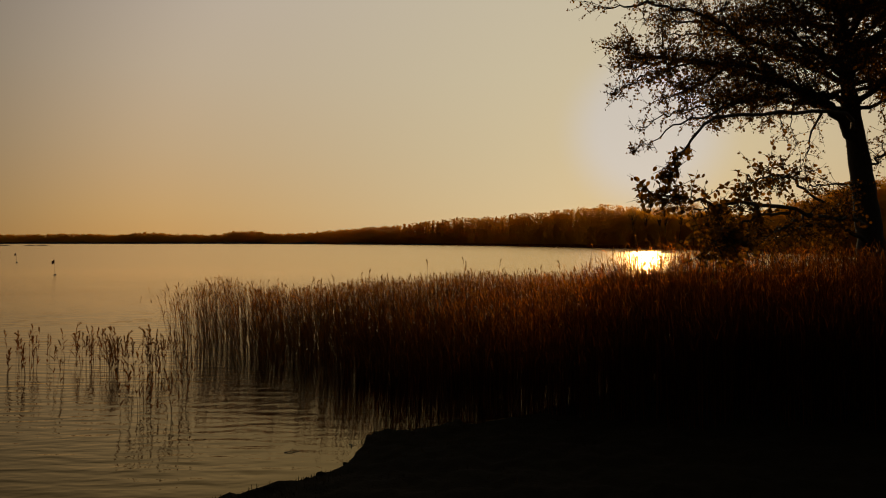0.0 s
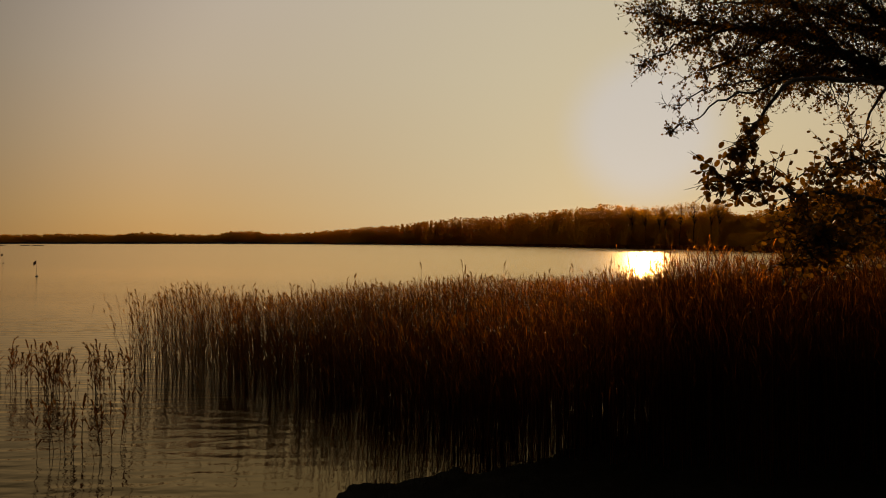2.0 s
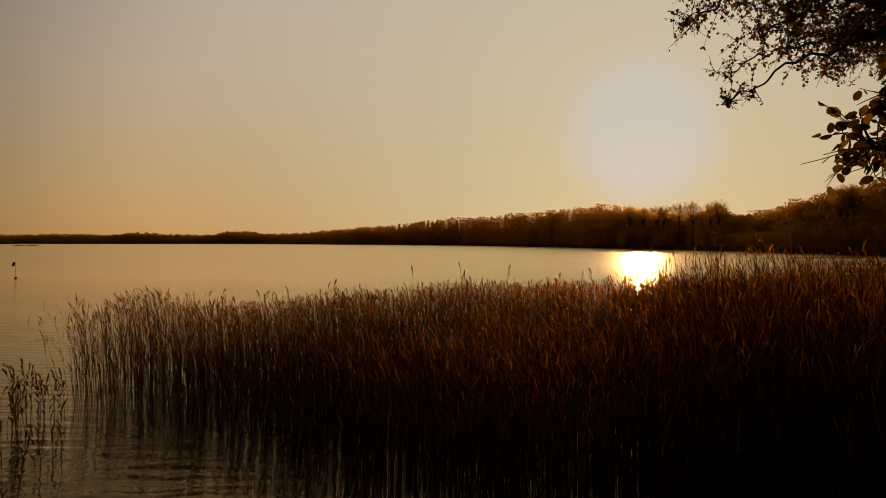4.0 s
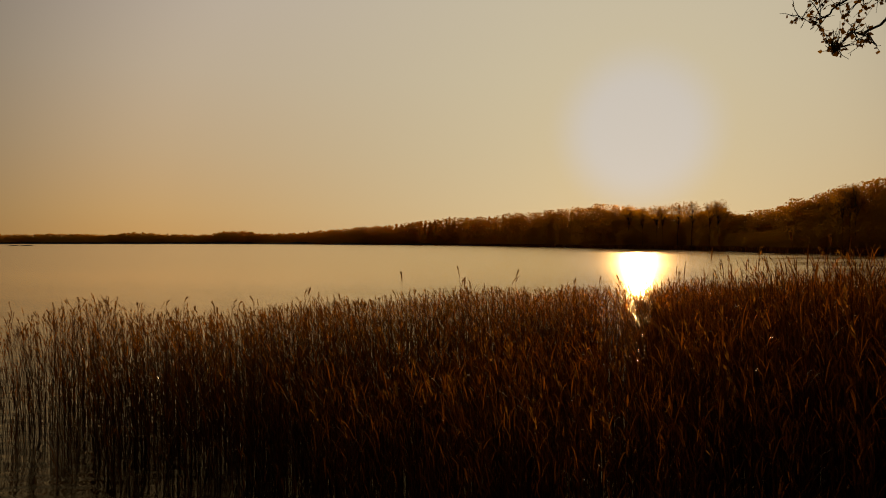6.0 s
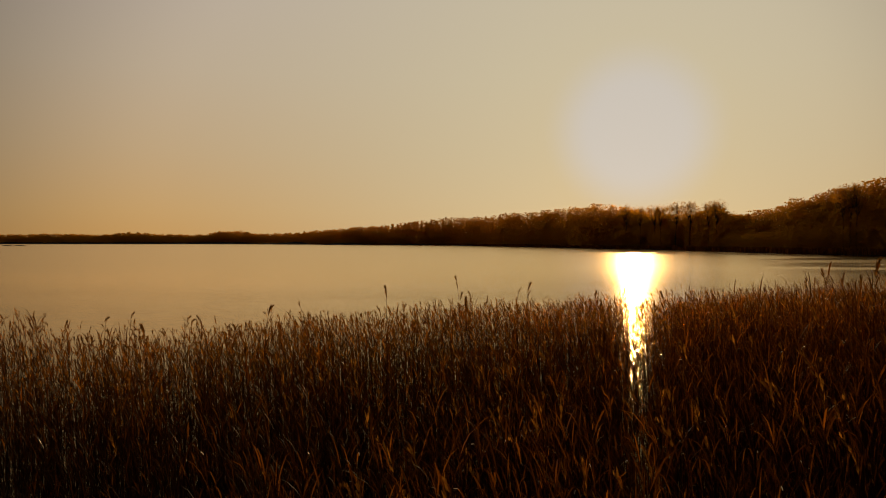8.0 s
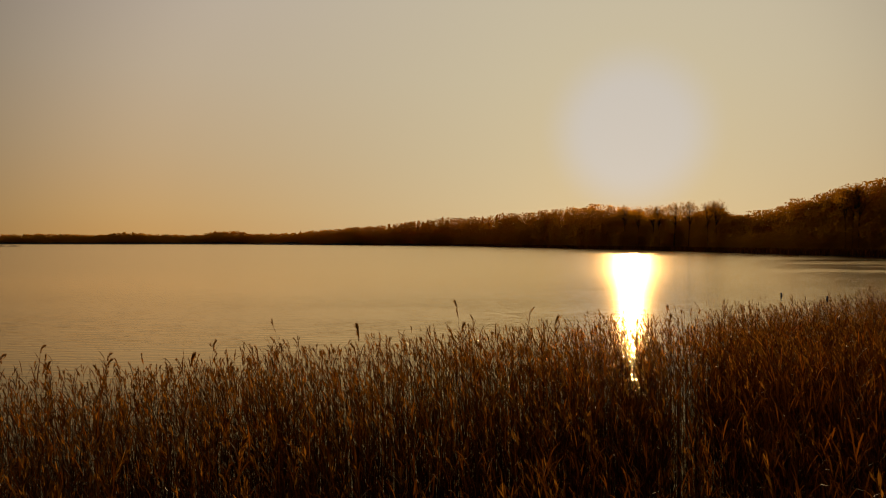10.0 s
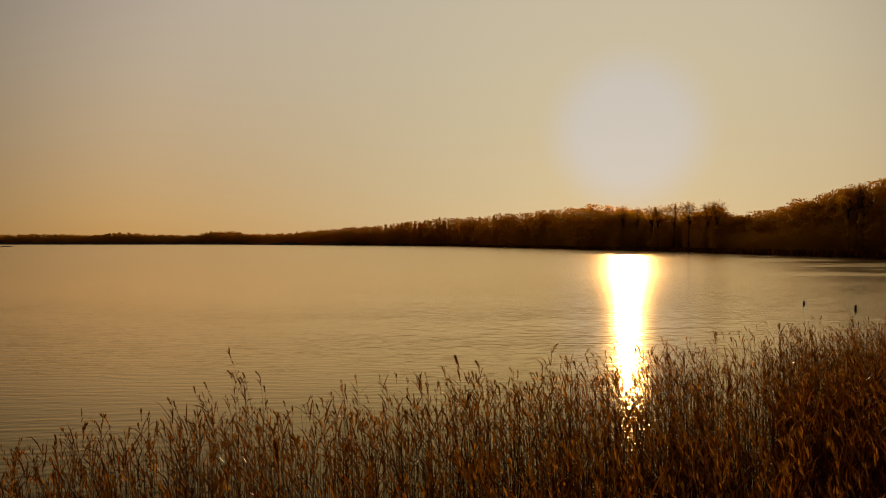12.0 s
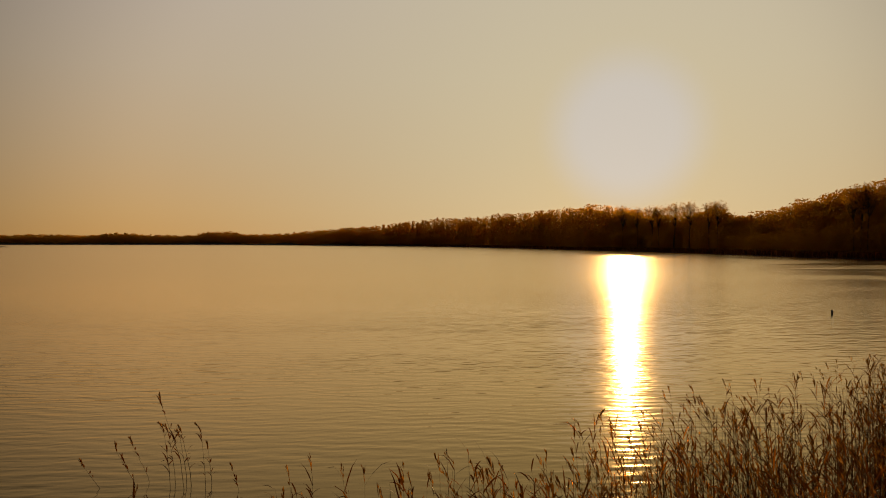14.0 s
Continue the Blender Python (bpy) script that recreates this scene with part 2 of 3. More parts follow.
def spread(dense_lo, dense_hi, step, far):
    core = np.arange(dense_lo, dense_hi + step / 2, step)
    out, d = [], step
    x = dense_hi
    while x < far:
        d *= 1.16
        x += d
        out.append(x)
    left, d, x = [], step, dense_lo
    while x > -far:
        d *= 1.16
        x -= d
        left.append(x)
    return np.concatenate((left[::-1], core, out))


def sheet(xs, ys, height):
    gx, gy = np.meshgrid(xs, ys)
    v = np.stack((gx, gy, height(gx, gy)), -1).reshape(-1, 3)
    w = len(xs)
    i = (np.arange(len(ys) - 1)[:, None] * w + np.arange(w - 1)[None]).ravel()
    f = np.concatenate((np.stack((i, i + 1, i + w + 1), 1), np.stack((i, i + w + 1, i + w), 1)))
    return v, f


v, f = sheet(spread(-5, 4, 0.09, 3300), spread(8, 16, 0.09, 3300), ground_height)
ground = tagged(new("ground", tri_mesh("ground", v, f, SOIL, True)), "dark earthen lake bank, lake bed and far shore", "ground", kind="structure")
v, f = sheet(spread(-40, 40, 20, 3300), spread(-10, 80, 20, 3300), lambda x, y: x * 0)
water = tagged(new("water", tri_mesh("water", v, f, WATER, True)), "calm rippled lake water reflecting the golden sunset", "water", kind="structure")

# ---- reeds ----


def reed_arrays(x, y, z0, height, lean_dir, lean, rich=1.0, leafy=1.0):
    """Stems, blades and plumes of many reeds at once, as triangle arrays."""
    n = len(x)
    base = np.stack((x, y, z0), 1)
    sway = np.stack((np.cos(lean_dir), np.sin(lean_dir), np.zeros(n)), 1)

    def along(s):
        k = np.asarray(s)[..., None]
        up = np.array((0, 0, 1.0))
        return base[:, None] + up * (k * height[:, None, None]) + sway[:, None] * (k ** 2 * (lean * height)[:, None, None])

    # stems: three-sided, three rings
    ss = np.array((0.0, 0.55, 1.0))
    c = along(np.broadcast_to(ss, (n, 3)))
    r = np.array((0.0065, 0.005, 0.0015))[None, :, None] * rng.uniform(0.75, 1.2, n)[:, None, None]
    a = rng.uniform(0, 6.28, n)[:, None] + np.arange(3)[None] * 2.094
    off = np.stack((np.cos(a), np.sin(a), np.zeros_like(a)), -1)
    sv = (c[:, :, None] + r[..., None] * off[:, None]).reshape(n, 9, 3)
    tri = []
    for i in range(2):
        for k in range(3):
            p, q = i * 3 + k, i * 3 + (k + 1) % 3
            tri += [(p, q, q + 3), (p, q + 3, p + 3)]
    stems = (sv.reshape(-1, 3), (np.arange(n)[:, None, None] * 9 + np.array(tri)).reshape(-1, 3))

    # blades: long leaves in two ranks, swept by the wind, their tips bent over
    per = 6 if n > 1 else 10
    m = n * per
    s = 1.0 - 0.54 * rng.random((n, per)) ** 1.25
    root = along(s).reshape(m, 3)
    rank = rng.uniform(0, 6.28, n)[:, None] + np.pi * (np.arange(per) % 2)[None]
    az = (rank + rng.normal(0, 0.5, (n, per))).reshape(m)
    out = np.stack((np.cos(az), np.sin(az), np.zeros(m)), 1)
    out = unit(out + rng.uniform(0.0, 1.3, m)[:, None] * np.array((-0.9, -0.3, 0.0)))
    side = np.stack((-out[:, 1], out[:, 0], np.zeros(m)), 1)
    side = unit(side + np.array((0, 0, 1.0)) * rng.normal(0, 0.5, m)[:, None])
    size = rng.uniform(0.17, 0.42, m)[:, None] * (1.25 - 0.6 * s.reshape(m, 1)) * np.repeat(np.clip(height / 2.2, 0.5, 1.2), per)[:, None]
    rise = rng.uniform(0.55, 1.1, m)[:, None]
    droop = 0.7 * rng.random(m)[:, None] ** 3
    leafy = np.repeat(np.broadcast_to(leafy, n), per)[:, None]
    wide = leafy * rng.uniform(0.0042, 0.0085, m)[:, None] * (1.0 if n > 1 else 1.5)
    curl = 1.0 + 1.0 * np.clip(leafy - 1.0, 0, 1)
    out = out * curl
    upv = np.array((0, 0, 1.0))
    p1 = root + size * (0.16 * out + 0.42 * rise * upv)
    p2 = root + size * (0.35 * out + (0.78 * rise - 0.18 * droop) * upv)
    p3 = root + size * (0.60 * out + (1.02 * rise - 0.65 * droop) * upv)
    bv = np.stack((root - side * wide * 0.4, root + side * wide * 0.4, p1 - side * wide, p1 + side * wide,
                   p2 - side * wide * 0.7, p2 + side * wide * 0.7, p3), 1)
    bt = np.array(((0, 1, 3), (0, 3, 2), (2, 3, 5), (2, 5, 4), (4, 5, 6)))
    blades = (bv.reshape(-1, 3), (np.arange(m)[:, None, None] * 7 + bt).reshape(-1, 3))

    # plumes: a nodding brush of thin sprays at the tip of most reeds
    has = rng.random(n) < 0.52 * rich
    idx = np.nonzero(has)[0]
    per = 9 if n > 1 else 26
    m = len(idx) * per
    top = along(np.ones((n, 1)))[idx, 0]
    nod = np.repeat(lean_dir[idx] + rng.normal(0, 0.5, len(idx)), per)
    dirn = np.stack((np.cos(nod), np.sin(nod), np.zeros(m)), 1)
    length = np.repeat(rng.uniform(0.13, 0.24, len(idx)), per)
    bend = np.repeat(rng.uniform(0.1, 0.6, len(idx)), per)
    k = np.tile(np.linspace(0, 1, per), len(idx))
    axis = np.repeat(top, per, 0) + dirn * (k ** 1.6 * length * bend)[:, None] + upv * (k * length * (1 - 0.5 * bend * k))[:, None]
    az = rng.uniform(0, 6.28, m)
    o = unit(np.stack((np.cos(az), np.sin(az), np.zeros(m)), 1) * 0.22 + dirn * 0.35 + upv * rng.uniform(0.6, 1.2, m)[:, None])
    ln = (0.075 * np.sin(np.pi * (0.12 + 0.80 * k)) + 0.02)[:, None] * rng.uniform(0.7, 1.3, m)[:, None]
    sd = unit(np.cross(o, rng.normal(0, 1, (m, 3))))
    wd = 0.0075 * rng.uniform(0.6, 1.4, m)[:, None]
    pv = np.stack((axis, axis + o * ln * 0.5 + sd * wd, axis + o * ln, axis + o * ln * 0.5 - sd * wd), 1)
    plumes = (pv.reshape(-1, 3), (np.arange(m)[:, None, None] * 4 + np.array(((0, 1, 2), (0, 2, 3)))).reshape(-1, 3))
    return stems, blades, plumes


def reed_belt(x):
    """Where the ripe, dense belt of the bed begins; nearer the bank the reeds are broken and thin."""
    return np.interp(x, (-6, 0, 3, 6, 12), (19.5, 21.6, 23.2, 25.6, 30))


# the reed bed in plan: front and back edge over x
def reed_front(x):
    return np.interp(x, (-10.4, -7.6, -6, -4.5, -3, -1.5, -0.4, 0.5, 2, 4, 8, 16, 24), (25, 20.8, 19.8, 19.0, 18.2, 17.2, 15.9, 14.8, 14, 12.8, 12, 15, 22))


def reed_back(x):
    return np.interp(x, (-10.4, -6, -4, -2, 0, 2, 5, 9, 14, 24), (26, 27.2, 28.6, 29.4, 30.4, 31.5, 33.5, 36.6, 39.5, 47))


def reed_top(x, y):
    """Height of the tips over the lake: tallest on the bank, lower in the deep water."""
    z = np.interp(y, (14, 24, 31, 40), (2.46, 2.22, 1.75, 1.80))
    z = z + 0.75 * np.clip((x - 2.0) / 3, 0, 1) * np.clip((25 - y) / 6, 0, 1)
    z = z + 0.02 * np.clip((x - 4) / 4, 0, 1) * np.clip((y - 26) / 6, 0, 1)
    z = z - 0.26 * np.clip((1 - x) / 4, 0, 1) * np.clip((x + 8) / 2.5, 0, 1) - 0.03
    return z - 0.22 * np.clip((-1.5 - x) / 4, 0, 1)


x, y = np.concatenate((rng.uniform(-10.4, 18, 70500), rng.uniform(-9, -1, 400), rng.uniform(1.5, 13, 3500))), np.concatenate((rng.uniform(11.5, 46, 70500), rng.uniform(16, 27, 400), rng.uniform(27, 39, 3500)))
front, back = reed_front(x), reed_back(x)
keep = (y > front + wobble(0.6 * x + 0.8 * y, 0.6 * y - 0.8 * x, 0.6, 0.5)) & (y < back + wobble(0.8 * x - 0.6 * y, 0.8 * y + 0.6 * x, 0.8, 0.9) - rng.exponential(0.5, len(x)))
# loose at its open western front, closed behind
loose = np.clip((-1.5 - x) / 2, 0, 1)
keep &= rng.random(len(x)) < 1 - loose * (1 - np.interp(y - front, (0, 0.9, 1.9, 3.2), (0.34, 0.52, 0.85, 1.0)))
keep &= x > -0.385 * y + wobble(y, x, 0.4, 0.3) + rng.exponential(0.55, len(x))
keep &= rng.random(len(x)) < np.interp(back - y + np.clip(x - 2, 0, 3) * 0.15, (0, 2, 5, 9), (0.36, 0.62, 0.88, 1.0))
keep &= rng.random(len(x)) < 0.86 + wobble(0.8 * x + 0.6 * y, 0.8 * y - 0.6 * x, 0.7, 0.22) + wobble(0.5 * x - 0.87 * y, 0.5 * y + 0.87 * x, 0.37, 0.2)
keep &= ~((x > -2) & (y > 26.5) & (rng.random(len(x)) < (0.30 + wobble(0.7 * x + 0.7 * y, 0.7 * y - 0.7 * x, 0.42, 0.55)) * np.interp(x, (4.5, 7), (1, 0.7))))
old = np.clip((reed_belt(x) + wobble(x, y, 0.9, 0.8) - y) / 1.5, 0, 1)
keep &= rng.random(len(x)) < 1 - 0.12 * old * np.clip((4.5 - x) / 2, 0, 1)
# a thin lane through the bed toward the sunset
off = y - (x - 0.2) / 0.281
keep &= ~((y > 21.5) & (y < 37) & (rng.random(len(x)) < np.interp(off, (6.8, 7.8, 9.6, 10.2, 11.4, 12.4), (0, 0.38, 0.42, 0.6, 0.6, 0))))
x, y, loose_kept, old = x[keep], y[keep], loose[keep], old[keep]
z0 = ground_height(x, y) - 0.02
height = np.maximum(reed_top(x, y) + wobble(x, y, 1.3, 0.14) - np.abs(rng.normal(0, 0.32, len(x))) + 0.15 - z0, 0.6)
height -= 0.42 * old * np.clip((4.5 - x) / 2, 0, 1) * rng.uniform(0.4, 1.2, len(x))
height *= 1 - 0.22 * np.clip(1 - (x + 0.385 * y) / 1.5, 0, 1) * rng.random(len(x))
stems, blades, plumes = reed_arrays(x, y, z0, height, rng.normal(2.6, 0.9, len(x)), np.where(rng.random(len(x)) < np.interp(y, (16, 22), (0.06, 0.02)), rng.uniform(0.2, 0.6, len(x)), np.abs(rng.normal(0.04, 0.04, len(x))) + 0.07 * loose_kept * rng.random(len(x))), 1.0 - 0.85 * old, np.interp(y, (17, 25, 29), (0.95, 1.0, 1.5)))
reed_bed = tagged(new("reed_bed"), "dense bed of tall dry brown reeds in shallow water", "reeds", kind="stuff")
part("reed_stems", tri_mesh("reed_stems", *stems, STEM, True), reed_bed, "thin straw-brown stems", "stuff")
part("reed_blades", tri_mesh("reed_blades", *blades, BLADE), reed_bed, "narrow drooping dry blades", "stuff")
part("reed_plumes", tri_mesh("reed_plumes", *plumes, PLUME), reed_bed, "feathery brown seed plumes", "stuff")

# ---- single reeds that stand apart in the water ----


def single_reed(height, way=None, lean=0.0, leafy=1.35):
    """One reed: a stem, each blade and a plume as parts under an empty at its foot."""
    way = rng.uniform(0, 6.28, 1) if way is None else np.array((way,))
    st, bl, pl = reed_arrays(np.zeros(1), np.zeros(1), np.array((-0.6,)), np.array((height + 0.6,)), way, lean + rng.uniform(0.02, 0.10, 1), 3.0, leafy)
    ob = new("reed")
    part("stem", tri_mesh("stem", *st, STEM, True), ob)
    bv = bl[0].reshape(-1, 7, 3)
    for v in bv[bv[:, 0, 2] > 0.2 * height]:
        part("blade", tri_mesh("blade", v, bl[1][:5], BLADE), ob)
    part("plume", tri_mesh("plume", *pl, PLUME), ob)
    return ob


def reed_group(places, heights, label, group):
    models = [single_reed(h) for h in heights]
    for ob in models:
        tagged(ob, label, "reed", group)
    for i, (px, py) in enumerate(places):
        m = pose(px, py, 0, rng.normal(0, 3), rng.normal(0, 3), rng.uniform(0, 360))
        if i < len(models):
            models[i].matrix_basis = m
        else:
            copy_thing(models[i % len(models)], m)


spots = []
for cx, n in ((-11.9, 6), (-11.3, 9), (-10.8, 9), (-10.2, 8), (-9.7, 12), (-9.2, 9), (-8.8, 11), (-8.4, 12), (-8.0, 12), (-7.6, 10), (-12.6, 5)):
    cy = rng.uniform(18.6, 21.2)
    spots += [(cx + rng.normal(0, 0.24), cy + rng.normal(0, 0.45)) for _ in range(n)]
for px, py, n in ((-6.4, 15.1, 8), (-5.5, 14.7, 8), (-9.1, 17.4, 2), (-9.3, 19.8, 4), (-7.8, 19.2, 4), (-6.9, 18.2, 5), (-6.0, 17.2, 4)):
    spots += [(px + rng.normal(0, 0.16), py + rng.normal(0, 0.3)) for _ in range(n)]
reed_group(spots, (0.80, 0.70, 0.60, 0.85, 0.50, 0.75, 1.0, 0.55), "short dry reed standing alone in open water", "sparse reeds in open water")
# the wind-bent clump at the edge of the open lake
for px, py, top, lean in ((-5.2, 35.2, 0.42, 0.34), (-4.7, 35.3, 0.62, 0.28), (-4.5, 35.5, 0.66, 0.2), (-4.0, 35.2, 1.0, 0.04), (-3.95, 35.4, 0.9, 0.02),
                          (-3.85, 35.1, 1.5, 0.14), (-3.8, 35.5, 0.8, 0.05), (-3.7, 35.3, 0.95, 0.10), (-3.35, 35.2, 0.96, 0.0), (-3.3, 35.4, 0.6, 0.02), (-2.7, 35.0, 0.35, 0.15)):
    reed = tagged(single_reed(top, 3.3, lean), "slender wind-bent reed in a small clump in open water", "reed", "reed clump in open water")
    reed.matrix_basis = pose(px + lean * top, py, 0, 0, 0, rng.uniform(-15, 15))

spots, tops = [], []
for px, py, top in ((0.9, 26.0, 2.78), (4.5, 18.5, 3.35), (4.9, 17.6, 3.5), (6.2, 19.5, 3.45), (-2.5, 22.3, 2.6), (-0.5, 22.5, 2.75), (1.7, 23.8, 2.7), (-3.1, 25.6, 2.3)):
    spots.append((px, py))
    tops.append(top)
for _ in range(44):
    px = rng.uniform(-7, 11)
    py = rng.uniform(float(reed_front(px)) + 1, float(reed_back(px)) - 0.3)
    spots.append((px, py))
    tops.append(float(reed_top(px, py)) + rng.uniform(0.18, 0.42))
models = {}
for (px, py), top in zip(spots, tops):
    k = round(top * 4) / 4
    m = pose(px, py, 0, rng.normal(0, 2), rng.normal(0, 2), rng.uniform(0, 360))
    if k not in models:
        models[k] = tagged(single_reed(k, leafy=0.8), "tall ripe reed standing above the reed bed", "reed", "tall reeds above the bed")
        models[k].matrix_basis = m
    else:
        copy_thing(models[k], m)

# ---- the alder on the bank ----


def smooth_path(points, n):
    """A soft curve through a few control points."""
    p = np.asarray(points, float)
    p = np.concatenate((p[:1] * 2 - p[1:2], p, p[-1:] * 2 - p[-2:-1]))
    out = []
    for t in np.linspace(0, len(p) - 3 - 1e-6, n):
        i, u = int(t), t - int(t)
        a, b, c, d = p[i:i + 4]
        out.append(0.5 * (2 * b + (c - a) * u + (2 * a - 5 * b + 4 * c - d) * u ** 2 + (3 * b - a - 3 * c + d) * u ** 3))
    return np.array(out)


def wiggly(start, way, length, n, bend=0.25, drop=0.0):
    p, d = [np.array(start, float)], unit(np.array(way, float))
    for i in range(n):
        d = unit(d + rng.normal(0, bend, 3) + np.array((0, 0, -drop)))
        p.append(p[-1] + d * length / n)
    return np.array(p)


class Leaves:
    def __init__(self):
        self.c, self.d, self.s = [], [], []

    def along(self, path, per_m, size):
        seg = np.linalg.norm(np.diff(path, axis=0), axis=1).sum()
        n = max(2, int(per_m * seg))
        k = rng.uniform(0.15, 1.0, n) * (len(path) - 1)
        i = np.minimum(k.astype(int), len(path) - 2)
        at = path[i] + (path[i + 1] - path[i]) * (k - i)[:, None]
        self.c.append(at)
        self.d.append(unit(rng.normal(0, 1, (n, 3)) + np.array((0, 0, -0.35))))
        self.s.append(size * rng.uniform(0.6, 1.15, n))

    def mesh(self, name, mat, rows_at=((0.42, 0.33, 0.06), (0.95, 0.33, 0.03)), tip=False):
        c, d, s = np.concatenate(self.c), np.concatenate(self.d), np.concatenate(self.s)[:, None]
        side = unit(np.cross(d, rng.normal(0, 1, c.shape)))
        up = np.cross(side, d)
        rows = [c + d * s * 0.15]
        for along_, wide, lift in rows_at:
            mid = c + d * s * along_
            rows += [mid - side * s * wide + up * s * lift, mid, mid + side * s * wide + up * s * lift]
        f = [(0, 1, 2), (0, 2, 3)]
        for k in range(1, len(rows) - 3, 3):
            f += [(k, k + 3, k + 4), (k, k + 4, k + 1), (k + 1, k + 4, k + 5), (k + 1, k + 5, k + 2)]
        if tip:
            k = len(rows)
            rows.append(c + d * s * 1.02)
            f += [(k - 3, k, k - 2), (k - 2, k, k - 1)]
        v, f = np.stack(rows, 1), np.array(f)
        return tri_mesh(name, v.reshape(-1, 3), (np.arange(len(c))[:, None, None] * v.shape[1] + f).reshape(-1, 3), mat)


def grow_limb(tree, name, points, r0, r1, shoots, reach, leaf_rate, leaves, spread_z=0.3, drop=0.03, from_s=0.25, leaf=0.078):
    """A limb with side shoots and twigs that carry the leaves."""
    path = smooth_path(points, 22)
    path[1:-1] += rng.normal(0, 0.035, path[1:-1].shape)
    wood, twigs = Soup(), Soup()
    wood.add(*tube(path, np.linspace(r0, r1, len(path)), 8))
    limb = part(name, wood.mesh(name, BARK, True), tree)
    for _ in range(shoots):
        s = rng.uniform(from_s, 1.0)
        i = min(int(s * (len(path) - 1)), len(path) - 2)
        fwd = unit(path[i + 1] - path[i])
        way = fwd * rng.uniform(0.2, 1.0) + rng.normal(0, 0.7, 3) * np.array((1, 1, 0.75)) + np.array((0, 0, spread_z))
        length = reach * rng.uniform(0.45, 1.1) * (1.1 - 0.5 * s)
        shoot = wiggly(path[i], way, length, 7, 0.22, drop)
        rs = max(0.008, (r0 + (r1 - r0) * s) * 0.35)
        twigs.add(*tube(shoot, np.linspace(rs, 0.005, len(shoot)), 5))
        for _ in range(int(5 + 5 * length)):
            k = rng.integers(1, len(shoot))
            tw = wiggly(shoot[k], unit(shoot[k] - shoot[k - 1]) * 0.7 + rng.normal(0, 0.7, 3), rng.uniform(0.25, 0.7) * min(1.0, 0.15 + reach), 3, 0.25, drop)
            twigs.add(*tube(tw, np.linspace(0.007, 0.0025, len(tw)), 3))
            leaves.along(tw, leaf_rate * 2.0, leaf)
    part("twig_spray", twigs.mesh("twig_spray", BARK, True), limb, "thin leafy twigs", "stuff")
    return limb


def alder():
    tree = tagged(new("alder_tree"), "large dark alder leaning over the lake bank", "tree")
    base = np.array((11.6, 19.0, 0.0))
    base[2] = float(ground_height(base[0], base[1])) - 0.15
    trunk = smooth_path([base, (11.35, 19, 2.6), (11.15, 19, 4.0), (10.95, 19, 5.4), (10.75, 19, 6.6), (10.5, 19, 8.4), (10.3, 18.8, 11), (10.4, 18.6, 13.5)], 30)
    s = Soup()
    r = np.interp(np.linspace(0, 1, 30), (0, 0.06, 0.35, 0.5, 1), (0.50, 0.38, 0.30, 0.24, 0.06))
    s.add(*tube(trunk, r * (1 + 0.06 * rng.normal(0, 1, 30)), 12))
    part("trunk", s.mesh("trunk", BARK, True), tree, "thick dark leaning trunk")
    lv = Leaves()
    low = Leaves()
    g = lambda *a, **k: grow_limb(tree, "limb", *a, low if "leaf" in k and k["leaf"] > 0.08 else lv, **k)
    # the forked limb to the lake side and its branches
    g([(10.9, 19, 6.0), (10.1, 18.8, 6.9), (8.6, 18.4, 7.5), (6.2, 18.0, 8.0), (4.4, 17.7, 8.0)], 0.17, 0.03, 30, 2.0, 7)
    g([(8.6, 18.4, 7.5), (7.3, 17.4, 6.95), (6.2, 16.6, 6.5), (5.3, 16.1, 6.15), (4.9, 16.0, 5.94), (4.6, 15.88, 5.68), (4.2, 15.72, 5.55), (3.95, 15.6, 5.5)], 0.032, 0.004, 9, 0.24, 6, spread_z=0.12, drop=-0.02, from_s=0.74, leaf=0.07)
    g([(7.3, 17.6, 7.0), (6.2, 17.4, 6.75), (5.3, 17.2, 6.5), (4.8, 17.15, 6.25), (4.5, 17.1, 6.07)], 0.026, 0.004, 7, 0.35, 3, from_s=0.4, leaf=0.07)
    g([(5.4, 17.9, 8.0), (4.8, 18.1, 8.2), (4.3, 18.2, 8.35)], 0.03, 0.008, 14, 0.7, 7)
    g([(5.0, 17.6, 7.6), (4.4, 17.5, 7.2), (3.95, 17.4, 7.05)], 0.025, 0.006, 8, 0.5, 7)
    g([(6.2, 18.0, 8.0), (5.2, 17.9, 7.9), (4.5, 17.8, 7.75)], 0.05, 0.012, 12, 1.1, 12)
    g([(8.6, 18.4, 7.5), (7.0, 18.0, 8.8), (5.2, 17.8, 9.3), (3.95, 17.8, 9.2)], 0.08, 0.012, 30, 1.3, 8)
    g([(9.6, 18.7, 7.0), (7.8, 17.6, 7.6), (6.0, 17.0, 7.7), (5.0, 17, 7.4)], 0.08, 0.012, 24, 1.2, 13)
    g([(8.6, 18.2, 7.2), (7.2, 17.4, 6.9), (6.3, 17.0, 6.6)], 0.06, 0.012, 26, 1.1, 14)
    g([(8.9, 18.3, 7.4), (7.4, 17.6, 7.9), (6.0, 17.3, 7.2), (5.2, 17.2, 6.9)], 0.05, 0.010, 26, 1.0, 14)
    # a limb that reaches out toward the open bank, with a bare drooping end
    g([(10.8, 18.9, 6.4), (9.2, 16.6, 6.4), (7.0, 14.4, 6.1), (5.4, 12.8, 5.75), (4.2, 11.5, 5.35), (3.84, 11.36, 5.0), (3.5, 10.95, 4.62), (3.3, 10.75, 4.45)], 0.05, 0.006, 14, 0.26, 7, spread_z=0.05, from_s=0.74, leaf=0.1)
